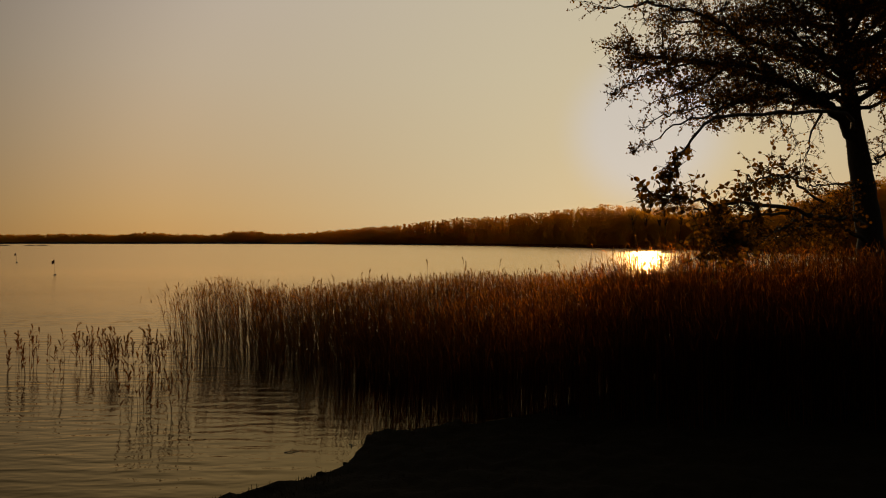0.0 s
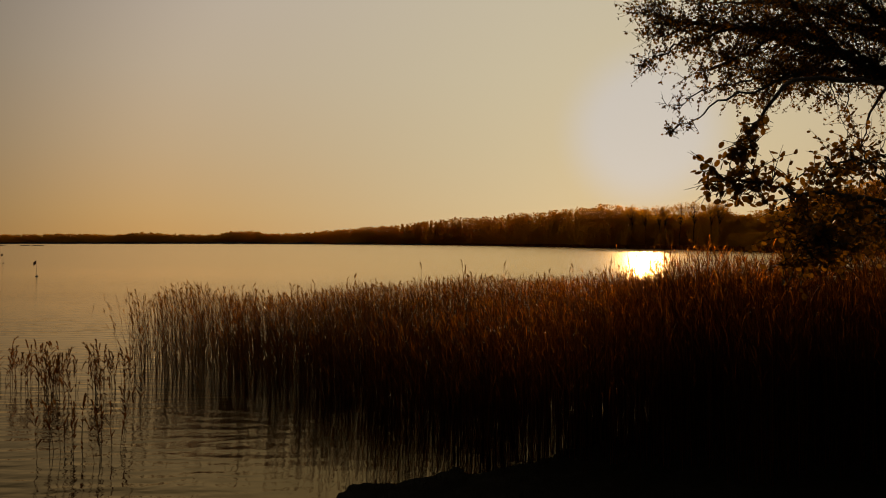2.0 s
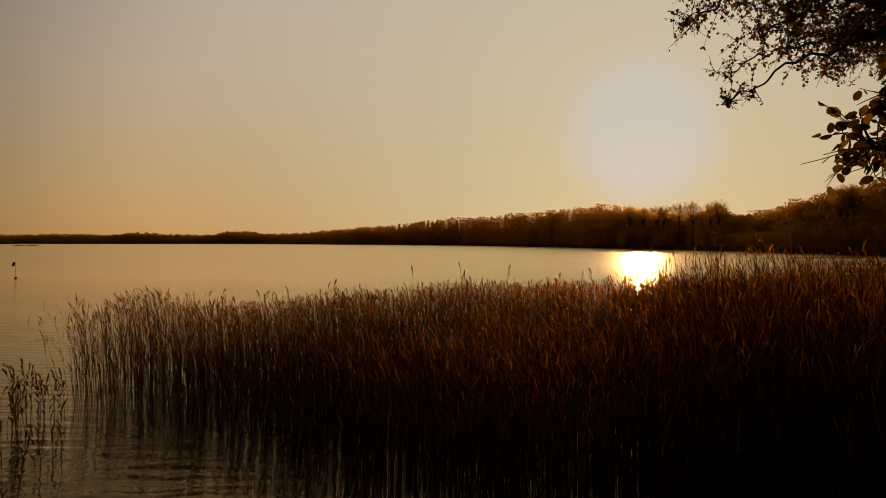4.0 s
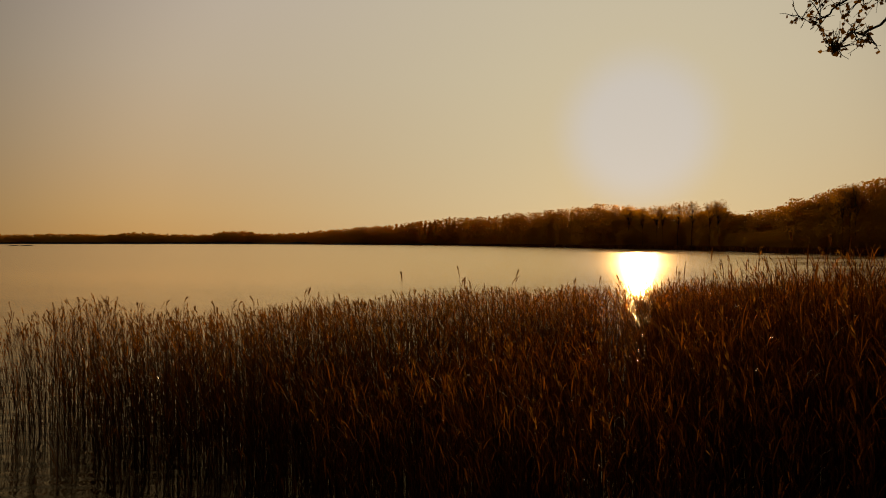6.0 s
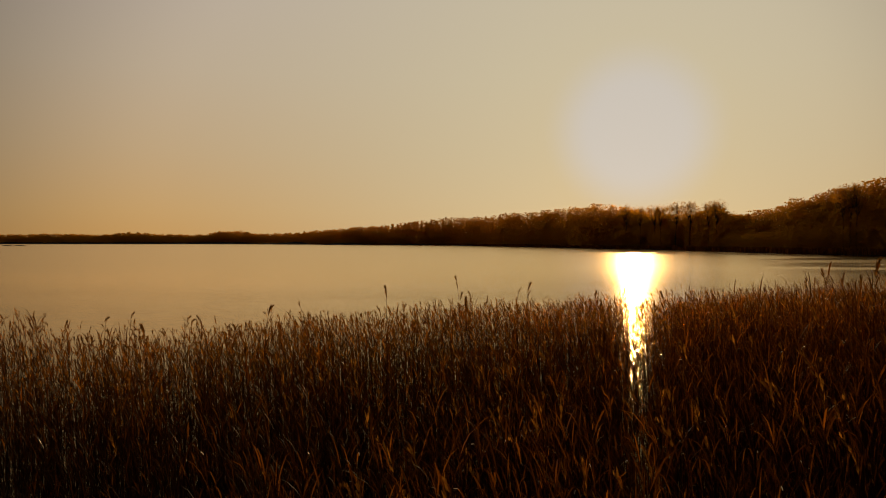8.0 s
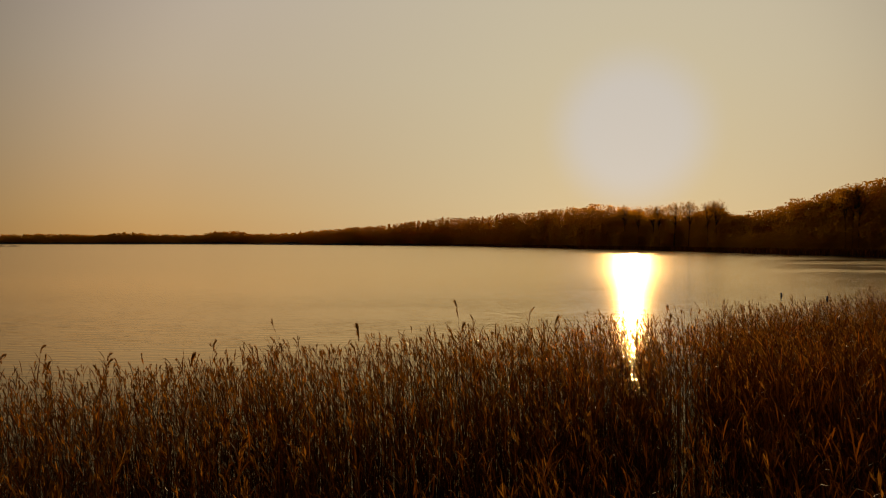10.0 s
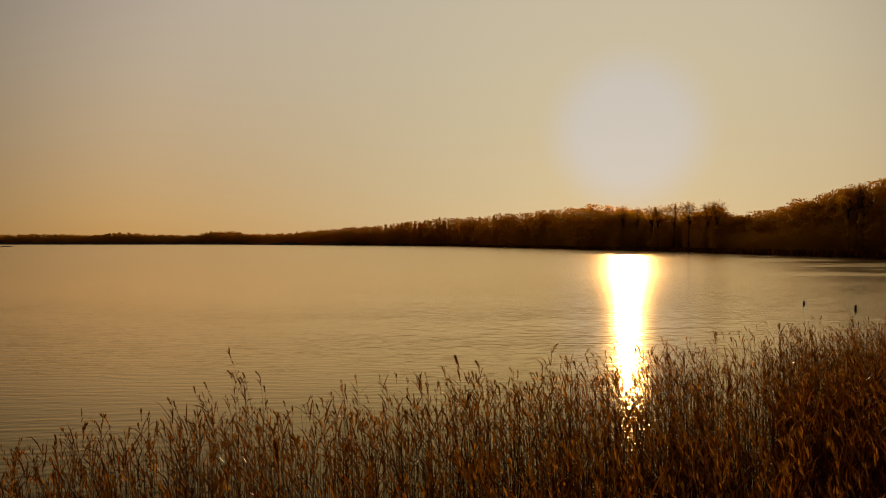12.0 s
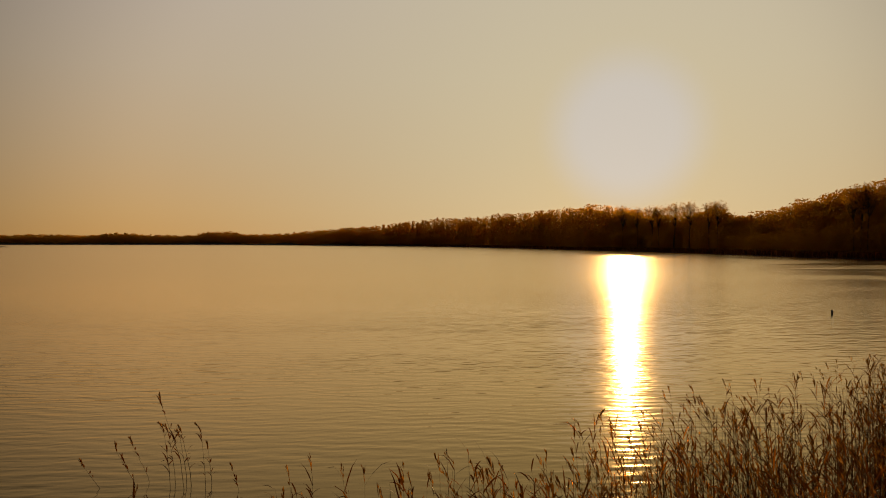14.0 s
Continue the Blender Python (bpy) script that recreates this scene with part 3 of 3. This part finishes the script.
    # the low leafy bough
    g([(11.1, 18.9, 3.9), (9.6, 17.0, 4.05), (7.4, 14.6, 4.05), (5.2, 12.4, 4.15), (4.1, 11.3, 4.12), (3.5, 10.7, 4.15), (3.1, 10.5, 4.2)], 0.055, 0.006, 34, 0.55, 6, spread_z=0.05, drop=0.05, leaf=0.105)
    g([(9.0, 16.4, 4.05), (7.4, 15.0, 4.7), (6.2, 13.6, 4.75), (5.2, 12.8, 4.5)], 0.035, 0.007, 18, 0.7, 5.5, leaf=0.1)
    g([(11.0, 18.9, 5.0), (9.8, 17.6, 4.9), (8.2, 16.2, 4.8)], 0.05, 0.01, 8, 0.8, 6)
    g([(7.4, 14.6, 4.05), (6.2, 13.4, 3.7), (5.0, 12.6, 3.4)], 0.03, 0.007, 10, 0.7, 4.5, spread_z=-0.15, leaf=0.1)
    g([(11.0, 19, 5.2), (11.6, 18.8, 5.9), (12.5, 18.6, 6.3)], 0.05, 0.01, 12, 0.8, 8)
    g([(6.6, 13.8, 4.05), (5.2, 12.0, 3.9), (4.3, 11.1, 3.62), (4.0, 10.85, 3.42)], 0.03, 0.006, 26, 0.5, 9, spread_z=-0.1, drop=0.06, from_s=0.3, leaf=0.1)
    # the upper crown
    for az, zed, reach_, up in ((185, 7.6, 5.2, 1.6), (200, 8.6, 5.0, 1.6), (170, 9.4, 5.0, 1.8), (215, 7.8, 4.8, 0.9), (235, 8.2, 4.5, 1.2), (190, 10.4, 4.6, 1.6), (260, 8.8, 4.2, 1.2),
                                (150, 8.2, 4.8, 1.4), (120, 9.0, 4.5, 1.4), (60, 8.0, 4.6, 1.4), (10, 8.4, 4.6, 1.4), (320, 9.4, 4.2, 1.4), (225, 10.8, 4.0, 1.8), (280, 7.0, 3.6, 0.8),
                                (180, 6.9, 4.0, 0.5), (205, 7.2, 3.6, 0.2), (345, 6.8, 3.4, 0.9), (20, 7.4, 4.0, 0.8), (330, 8.6, 4.2, 1.2), (0, 9.8, 4.2, 1.5), (40, 9.2, 4.0, 1.2), (355, 7.6, 3.0, 0.3), (15, 10.6, 4.0, 1.2), (335, 9.8, 3.6, 0.8), (30, 8.2, 3.4, 0.6), (60, 9.6, 3.4, 1.0), (300, 8.4, 3.2, 0.8)):
        a = radians(az)
        o = np.array((10.6, 19.0, zed))
        e = np.array((math.cos(a), math.sin(a), 0))
        g([o, o + e * reach_ * 0.35 + (0, 0, up * 0.5), o + e * reach_ * 0.7 + (0, 0, up * 0.85), o + e * reach_ + (0, 0, up)], 0.055 if az < 90 or az > 300 else 0.085, 0.012, 27, 1.5, 21.0 if az < 90 or az >= 300 else 5.5)
    g([(11.1, 18.9, 3.5), (9.4, 17.3, 3.85), (8.0, 15.9, 3.85), (6.6, 14.6, 3.7)], 0.06, 0.01, 30, 0.8, 6, spread_z=0.0, drop=0.05, leaf=0.1)
    # short inner limbs that fill the heart of the crown
    for k in range(16):
        a, zed = radians(120 + 137.5 * k % 170), 7.4 + 0.19 * k
        o = np.array((10.5, 19.0, zed))
        e = np.array((math.cos(a), math.sin(a), 0))
        g([o, o + e * 1.3 + (0, 0, 0.2), o + e * 2.8 + (0, 0, 0.5)], 0.05, 0.012, 16, 1.2, 5.0)
    part("crown", lv.mesh("crown", LEAF, ((0.5, 0.37, 0.07),), True), tree, "small rounded dark green leaves", "stuff")
    part("low_foliage", low.mesh("low_foliage", LEAF, ((0.22, 0.17, 0.04), (0.52, 0.31, 0.07), (0.84, 0.24, 0.05)), True), tree, "larger separate leaves on the low boughs", "stuff")
    return tree


alder()

# ---- woods on the far shore ----
TOP_AZ = (-40, -30, -28, -24.5, -22.6, -21, -19.3, -17.5, -16.6, -14.8, -13.6, -12, -8.6, -3.3, 1.4, 7.9, 13.1, 16.0, 17.0, 19.6, 21.2, 22.2, 22.9, 23.6, 28.2, 33, 44)
TOP_Z = (16, 15.5, 17, 15, 20, 16.5, 15, 16, 20.5, 21, 16.5, 15.5, 19.5, 23.5, 28, 25, 25, 20.5, 17.6, 17.2, 17.0, 18.8, 15.5, 14, 18, 21.5, 24)


def canopy(az):
    return float(np.interp(az, TOP_AZ, TOP_Z))


def far_tree(kind, n):
    """The places of the leaf clumps of a distant tree of unit height."""
    w = {"broad": 0.36, "fir": 0.26, "bush": 0.5}[kind]
    k = rng.random(n)
    if kind == "fir":
        zz = 0.05 + 0.95 * k
        rad = w * (1.10 - zz) ** 0.7 * np.sqrt(rng.random(n))
    else:
        zz = 0.04 + 0.94 * k
        rad = w * np.clip(1 - np.abs(zz * 1.75 - 0.80) ** 3.2, 0, 1) ** 0.5 * rng.random(n) ** 0.4
    a = rng.uniform(0, 6.28, n)
    lump = 0.78 + 0.3 * np.sin(a * 3 + zz * 9 + rng.uniform(0, 6))
    c = np.stack((np.cos(a) * rad * lump, np.sin(a) * rad * lump, zz), 1)
    return c


def woods(name, az0, az1, label):
    """A stretch of shore woods: rows of trees, smaller to the front."""
    s, trunks = Soup(), Soup()
    for row in range(8):
        az = az0
        while az < az1:
            r = float(far_shore(az))
            gap, n = 2.6 + r * 0.0026, int(np.interp(r, (200, 350, 700, 1200), (760, 600, 250, 100)))
            r += 2 + row * gap * 1.3 + rng.uniform(-2, 2)
            az += math.degrees(gap * rng.uniform(0.25, 1.45) / r)
            x, y = SHORE_O[0] + r * math.sin(radians(az)), SHORE_O[1] + r * math.cos(radians(az))
            fir = rng.random() < np.interp(az, (-30, 0, 8, 12), (0.25, 0.25, 0.12, 0.01))
            c = far_tree("fir" if fir else rng.choice(("broad", "broad", "broad", "bush")), n)
            z = float(ground_height(x, y))
            top = 1.05 * canopy(az) * (0.42 + 0.56 * min(1, row / 5)) * rng.uniform(0.86, 1.04)
            k = max(top - z, 2.5)
            kw = min(k, 13) * rng.uniform(0.85, 1.2)
            c = np.stack((c[:, 0] * kw + x, c[:, 1] * kw + y, c[:, 2] * k + z), 1)
            u = unit(rng.normal(0, 1, (n, 3)))
            w = unit(np.cross(u, rng.normal(0, 1, (n, 3))))
            size = float(np.interp(n, (100, 250, 760), (0.98, 0.86, 0.78))) * kw / math.sqrt(n) * rng.uniform(0.6, 1.3, (n, 1))
            v = np.stack((c + u * size, c - u * size * 0.5 + w * size * 0.87, c - u * size * 0.5 - w * size * 0.87), 1)
            s.add(v.reshape(-1, 3), np.arange(n * 3).reshape(-1, 3))
            if row in (3, 4):
                trunks.add(*tube([(x, y, z - 0.3), (x, y, z + 0.3 * k), (x, y, z + 0.6 * k)], [0.010 * k, 0.007 * k, 0.02], 3))
    ob = tagged(new(name, s.mesh(name, WOODS)), label, "woods", kind="stuff")
    part("trunk_row", trunks.mesh("trunk_row", BARK, True), ob, "thin dark trunks", "stuff")
    return ob


woods("far_woods", -42, -6, "low dark line of distant woods on the far shore")
woods("far_woods", -6, 9, "distant mixed woods rising behind the lake")
woods("far_woods", 9, 23.2, "amber-lit woods on the shore below the sun")
woods("far_woods", 23.2, 46, "dark wooded slope beside the lake")



def shore_fringe(az0, az1, n):
    """A low belt of dry reeds along the far waterline."""
    az = rng.uniform(az0, az1, n)
    r = far_shore(az) - rng.uniform(-3.0, 3.0, n)
    at = np.stack((SHORE_O[0] + r * np.sin(np.radians(az)), SHORE_O[1] + r * np.cos(np.radians(az)), np.full(n, -0.1)), 1)
    a = rng.uniform(0, 6.28, n)
    side = np.stack((np.cos(a), np.sin(a), np.zeros(n)), 1) * (0.00045 * r * rng.uniform(0.6, 1.4, n))[:, None]
    tip = at + np.stack((rng.normal(0, 0.25, n), rng.normal(0, 0.25, n), rng.uniform(1.3, 2.4, n)), 1)
    mid = at * 0.5 + tip * 0.5
    v = np.stack((at, mid - side, tip, mid + side), 1)
    f = (np.arange(n)[:, None, None] * 4 + np.array(((0, 1, 2), (0, 2, 3)))).reshape(-1, 3)
    return tagged(new("shore_reeds", tri_mesh("shore_reeds", v.reshape(-1, 3), f, BLADE)), "low belt of dry brown reeds along the far shore", "reeds", kind="stuff")


shore_fringe(-12, 36, 14000)

# ---- tall thin birches that stand out over the woods ----


def birch(height, label):
    tree = tagged(new("birch_tree"), label, "tree", "birches above the far woods")
    s = Soup()
    path = wiggly((0, 0, -0.3), (0, 0, 1), height, 8, 0.05)
    s.add(*tube(path, np.linspace(0.16, 0.02, len(path)), 6))
    part("trunk", s.mesh("trunk", BARK, True), tree)
    tw, c = Soup(), []
    mid = np.array((0, 0, 0.80 * height))
    for _ in range(60):
        i = rng.integers(4, len(path) - 1)
        way = unit(rng.normal(0, 1, 3)) * np.array((1, 1, 0.8)) + np.array((0, 0, 0.35))
        end = mid + unit(way) * 0.17 * height * rng.uniform(0.7, 1.05)
        b = smooth_path([path[i], (path[i] + end) / 2 + rng.normal(0, 0.25, 3), end], 5)
        tw.add(*tube(b, np.linspace(0.05, 0.015, len(b)), 3))
        c.append(b[rng.integers(2, len(b), 22)] + rng.normal(0, 0.30, (22, 3)))
    part("branch_spray", tw.mesh("branch_spray", BARK), tree, "fine bare branches", "stuff")
    c = np.concatenate(c)
    v = c[:, None] + rng.normal(0, 0.13, (len(c), 3, 3))
    part("crown", tri_mesh("crown", v.reshape(-1, 3), np.arange(len(c) * 3).reshape(-1, 3), WOODS), tree, "thin see-through crown", "stuff")
    return tree


first_birch = None
for az, top in ((15.3, 23.0), (16.4, 21.5), (17.4, 21.3), (18.0, 21.0), (19.0, 21.6), (20.1, 21.6), (21.5, 20.2), (22.1, 20.6), (30.6, 20.2), (31.0, 20.6), (31.5, 21.0)):
    r = float(far_shore(az)) + 9
    px, py = SHORE_O[0] + r * math.sin(radians(az)), SHORE_O[1] + r * math.cos(radians(az))
    pz = float(ground_height(px, py))
    if first_birch is None:
        first_birch, h0 = birch(17.0, "slender half-bare birch above the far woods"), 17.0
        ob = first_birch
    else:
        ob = copy_thing(first_birch, Matrix())
    k = (top - pz) / h0
    ob.matrix_basis = pose(px, py, pz, 0, 0, rng.uniform(0, 360)) @ Matrix.Diagonal((k * rng.uniform(1.0, 1.35), k * rng.uniform(1.0, 1.35), k, 1))

# ---- stakes, net markers and islets in the lake ----
WOOD = bark_material("weathered_stake_wood", (0.03, 0.022, 0.015), (0.10, 0.075, 0.05))


def plain_material(name, colour, rough=0.6):
    m, t, bsdf, out = material(name)
    g = grain(t, place(t), 30.0, 4.0)
    t.links.new(blend(t, g, tuple(c * 0.7 for c in colour), colour), bsdf.inputs["Base Color"])
    bsdf.inputs["Roughness"].default_value = rough
    return m


FLOAT = plain_material("dark_float", (0.03, 0.025, 0.02))
CLOTH = plain_material("faded_flag_cloth", (0.12, 0.05, 0.02), 0.9)


def stake(x, y, top, tilt):
    ob = tagged(new("stake"), "old dark wooden stake standing in the lake", "stake", "stakes in the lake")
    p = wiggly((0, 0, -1.4), (0.0, 0, 1), top + 1.4, 6, 0.02)
    s = Soup()
    s.add(*tube(p, np.array((0.075, 0.075, 0.072, 0.075, 0.07, 0.072, 0.06)), 9))
    part("post", s.mesh("post", WOOD), ob)
    s = Soup()
    s.add(*tube([p[-1] - (0, 0, 0.01), p[-1] + (0, 0, 0.03), p[-1] + (0, 0, 0.045)], [0.066, 0.06, 0.02], 9))
    part("worn_top", s.mesh("worn_top", WOOD), ob, "split weathered end")
    ob.matrix_basis = pose(x, y, 0, tilt, 1.5, 30)


stake(25.2, 65.2, 0.22, 1)
stake(26.4, 61.7, 0.26, -2)


def net_marker(x, y, tilt):
    ob = tagged(new("net_marker"), "thin floating pole with a small drooping flag", "marker", "net markers on the lake")
    s = Soup()
    s.add(*tube([(0, 0, -0.5), (0, 0, 0.6), (0, 0, 1.62)], [0.016, 0.014, 0.010], 6))
    part("pole", s.mesh("pole", WOOD), ob)
    bm = bmesh.new()
    bmesh.ops.create_uvsphere(bm, u_segments=14, v_segments=9, radius=0.15)
    bmesh.ops.scale(bm, vec=(1, 1, 0.8), verts=bm.verts)
    me = bpy.data.meshes.new("float")
    bm.to_mesh(me)
    bm.free()
    me.materials.append(FLOAT)
    part("float", me, ob, "dark round float")
    bm = bmesh.new()
    grid = [[bm.verts.new((u * 0.26, 0.03 * math.sin(u * 7 + w * 3), 1.60 - 0.36 * w - 0.16 * u * u)) for u in (0, 0.25, 0.5, 0.75, 1)] for w in (0, 0.33, 0.66, 1)]
    for a, b in zip(grid, grid[1:]):
        for k in range(4):
            bm.faces.new((a[k], a[k + 1], b[k + 1], b[k]))
    bmesh.ops.solidify(bm, geom=bm.faces[:], thickness=0.008)
    me = bpy.data.meshes.new("flag")
    bm.to_mesh(me)
    bm.free()
    me.materials.append(CLOTH)
    part("flag", me, ob, "small dark cloth flag")
    ob.matrix_basis = pose(x, y, 0, tilt, 2, 200)


net_marker(-40.6, 75.6, 3)
net_marker(-70.8, 120.0, -2)


def islet(x, y, long, wide):
    """A low reed-grown islet."""
    n = int(long * 14)
    a, k = rng.uniform(0, 6.28, n), np.sqrt(rng.random(n))
    px, py = np.cos(a) * k * long / 2, np.sin(a) * k * wide / 2
    st, bl, pl = reed_arrays(px, py, np.full(n, -0.1), rng.uniform(0.7, 1.7, n) * (1.1 - 0.6 * k), rng.uniform(0, 6.28, n), rng.uniform(0, 0.2, n))
    ob = tagged(new("reed_islet"), "low reed-grown islet far out in the lake", "islet", "reed islets")
    bm = bmesh.new()
    bmesh.ops.create_icosphere(bm, subdivisions=3, radius=1.0)
    for v in bm.verts:
        v.co = Vector((v.co.x * long / 2, v.co.y * wide / 2, v.co.z * 0.7)) * (1 + 0.12 * noise.noise(v.co * 3))
    me = bpy.data.meshes.new("mud_mound")
    bm.to_mesh(me)
    bm.free()
    me.materials.append(SOIL)
    part("mud_mound", me, ob, "dark muddy mound")
    part("reed_tuft", tri_mesh("reed_tuft", *bl, BLADE), ob, "short brown reeds", "stuff")
    part("reed_stalk_mass", tri_mesh("reed_stalk_mass", *st, STEM), ob, kind="stuff")
    ob.matrix_basis = pose(x, y, 0)


for px, py, lg in ((-392, 640, 17), (-366, 640, 9), (-355, 640, 11), (-408, 650, 8)):
    islet(px, py, lg, 5)

# ---- grass and litter on the bank ----


def grass(name, x, y, low, high, wide, label):
    n = len(x)
    z = ground_height(x, y) - 0.01
    root = np.stack((x, y, z), 1)
    a = rng.uniform(0, 6.28, n)
    out = np.stack((np.cos(a), np.sin(a), np.zeros(n)), 1)
    side = np.stack((-np.sin(a), np.cos(a), np.zeros(n)), 1)
    h = rng.uniform(low, high, n)[:, None]
    w = rng.uniform(0.5, 1.0, n)[:, None] * wide
    bend = rng.uniform(0.1, 0.8, n)[:, None]
    up = np.array((0, 0, 1.0))
    p1 = root + h * (up * 0.55 + out * 0.15 * bend)
    p2 = root + h * (up * (1.0 - 0.35 * bend) + out * 0.6 * bend)
    v = np.stack((root - side * w, root + side * w, p1 - side * w * 0.7, p1 + side * w * 0.7, p2), 1)
    f = np.array(((0, 1, 3), (0, 3, 2), (2, 3, 4)))
    me = tri_mesh(name, v.reshape(-1, 3), (np.arange(n)[:, None, None] * 5 + f).reshape(-1, 3), GRASS)
    return tagged(new(name, me), label, "grass", kind="stuff")


GRASS = plant_material("dark_bank_grass", (0.012, 0.012, 0.005), (0.045, 0.036, 0.013), (0.10, 0.055, 0.01), 0.2, 0.0, 0.8)
x = rng.uniform(-6, 14, 22000)
y = bank_edge(x) - rng.exponential(2.0, len(x)) - 0.10
clump = rng.random(len(x)) < 0.35 + wobble(x, y, 0.35, 0.5)
ok = clump & (y > 5) & (ground_height(x, y) > 0.02)
grass("bank_grass", x[ok], y[ok], 0.03, 0.11, 0.007, "short dark tufted grass along the lake bank")


def floating_twig(x, y, turn):
    ob = tagged(new("floating_twig"), "broken twig floating near the bank", "twig")
    s = Soup()
    p = wiggly((-0.14, 0, 0.0), (1, 0.1, 0.0), 0.3, 7, 0.3)
    p[:, 2] = 0.004 + 0.008 * np.sin(np.linspace(0, 5, len(p)))
    s.add(*tube(p, np.linspace(0.009, 0.004, len(p)), 6))
    part("stem", s.mesh("stem", BARK, True), ob)
    for k in (2, 4, 5):
        b = wiggly(p[k], (0.5, rng.choice((-1, 1)), 0.25), 0.1, 4, 0.2)
        s = Soup()
        s.add(*tube(b, np.linspace(0.006, 0.003, len(b)), 4))
        part("side_shoot", s.mesh("side_shoot", BARK), ob)
    ob.matrix_basis = pose(x, y, 0, 0, 0, turn)


floating_twig(-2.5, 12.0, 10)
floating_twig(-1.5, 12.4, -25)


def mud_clod(x, y, size, turn):
    """A lump of bank soil broken off along the edge."""
    bm = bmesh.new()
    bmesh.ops.create_icosphere(bm, subdivisions=3, radius=1.0)
    for v in bm.verts:
        k = 1 + 0.28 * noise.noise(v.co * 1.7 + Vector((x, y, 0))) + 0.10 * noise.noise(v.co * 5)
        v.co = Vector((v.co.x * size, v.co.y * size * 0.7, v.co.z * size * 0.5)) * k
    me = bpy.data.meshes.new("mud_clod")
    bm.to_mesh(me)
    bm.free()
    me.materials.append(SOIL)
    ob = tagged(new("mud_clod", me), "dark lump of soil on the crumbling bank edge", "soil clod", "clods along the bank")
    ob.matrix_basis = pose(x, y, float(ground_height(x, y)) + size * 0.05, 0, 0, turn)


for px, py, size, turn in ((-1.78, 10.45, 0.07, 20), (-1.95, 10.3, 0.045, 80), (-1.5, 11.1, 0.06, 140), (-1.42, 12.5, 0.09, 60), (-2.4, 9.8, 0.05, 10)):
    mud_clod(px, py, size, turn)
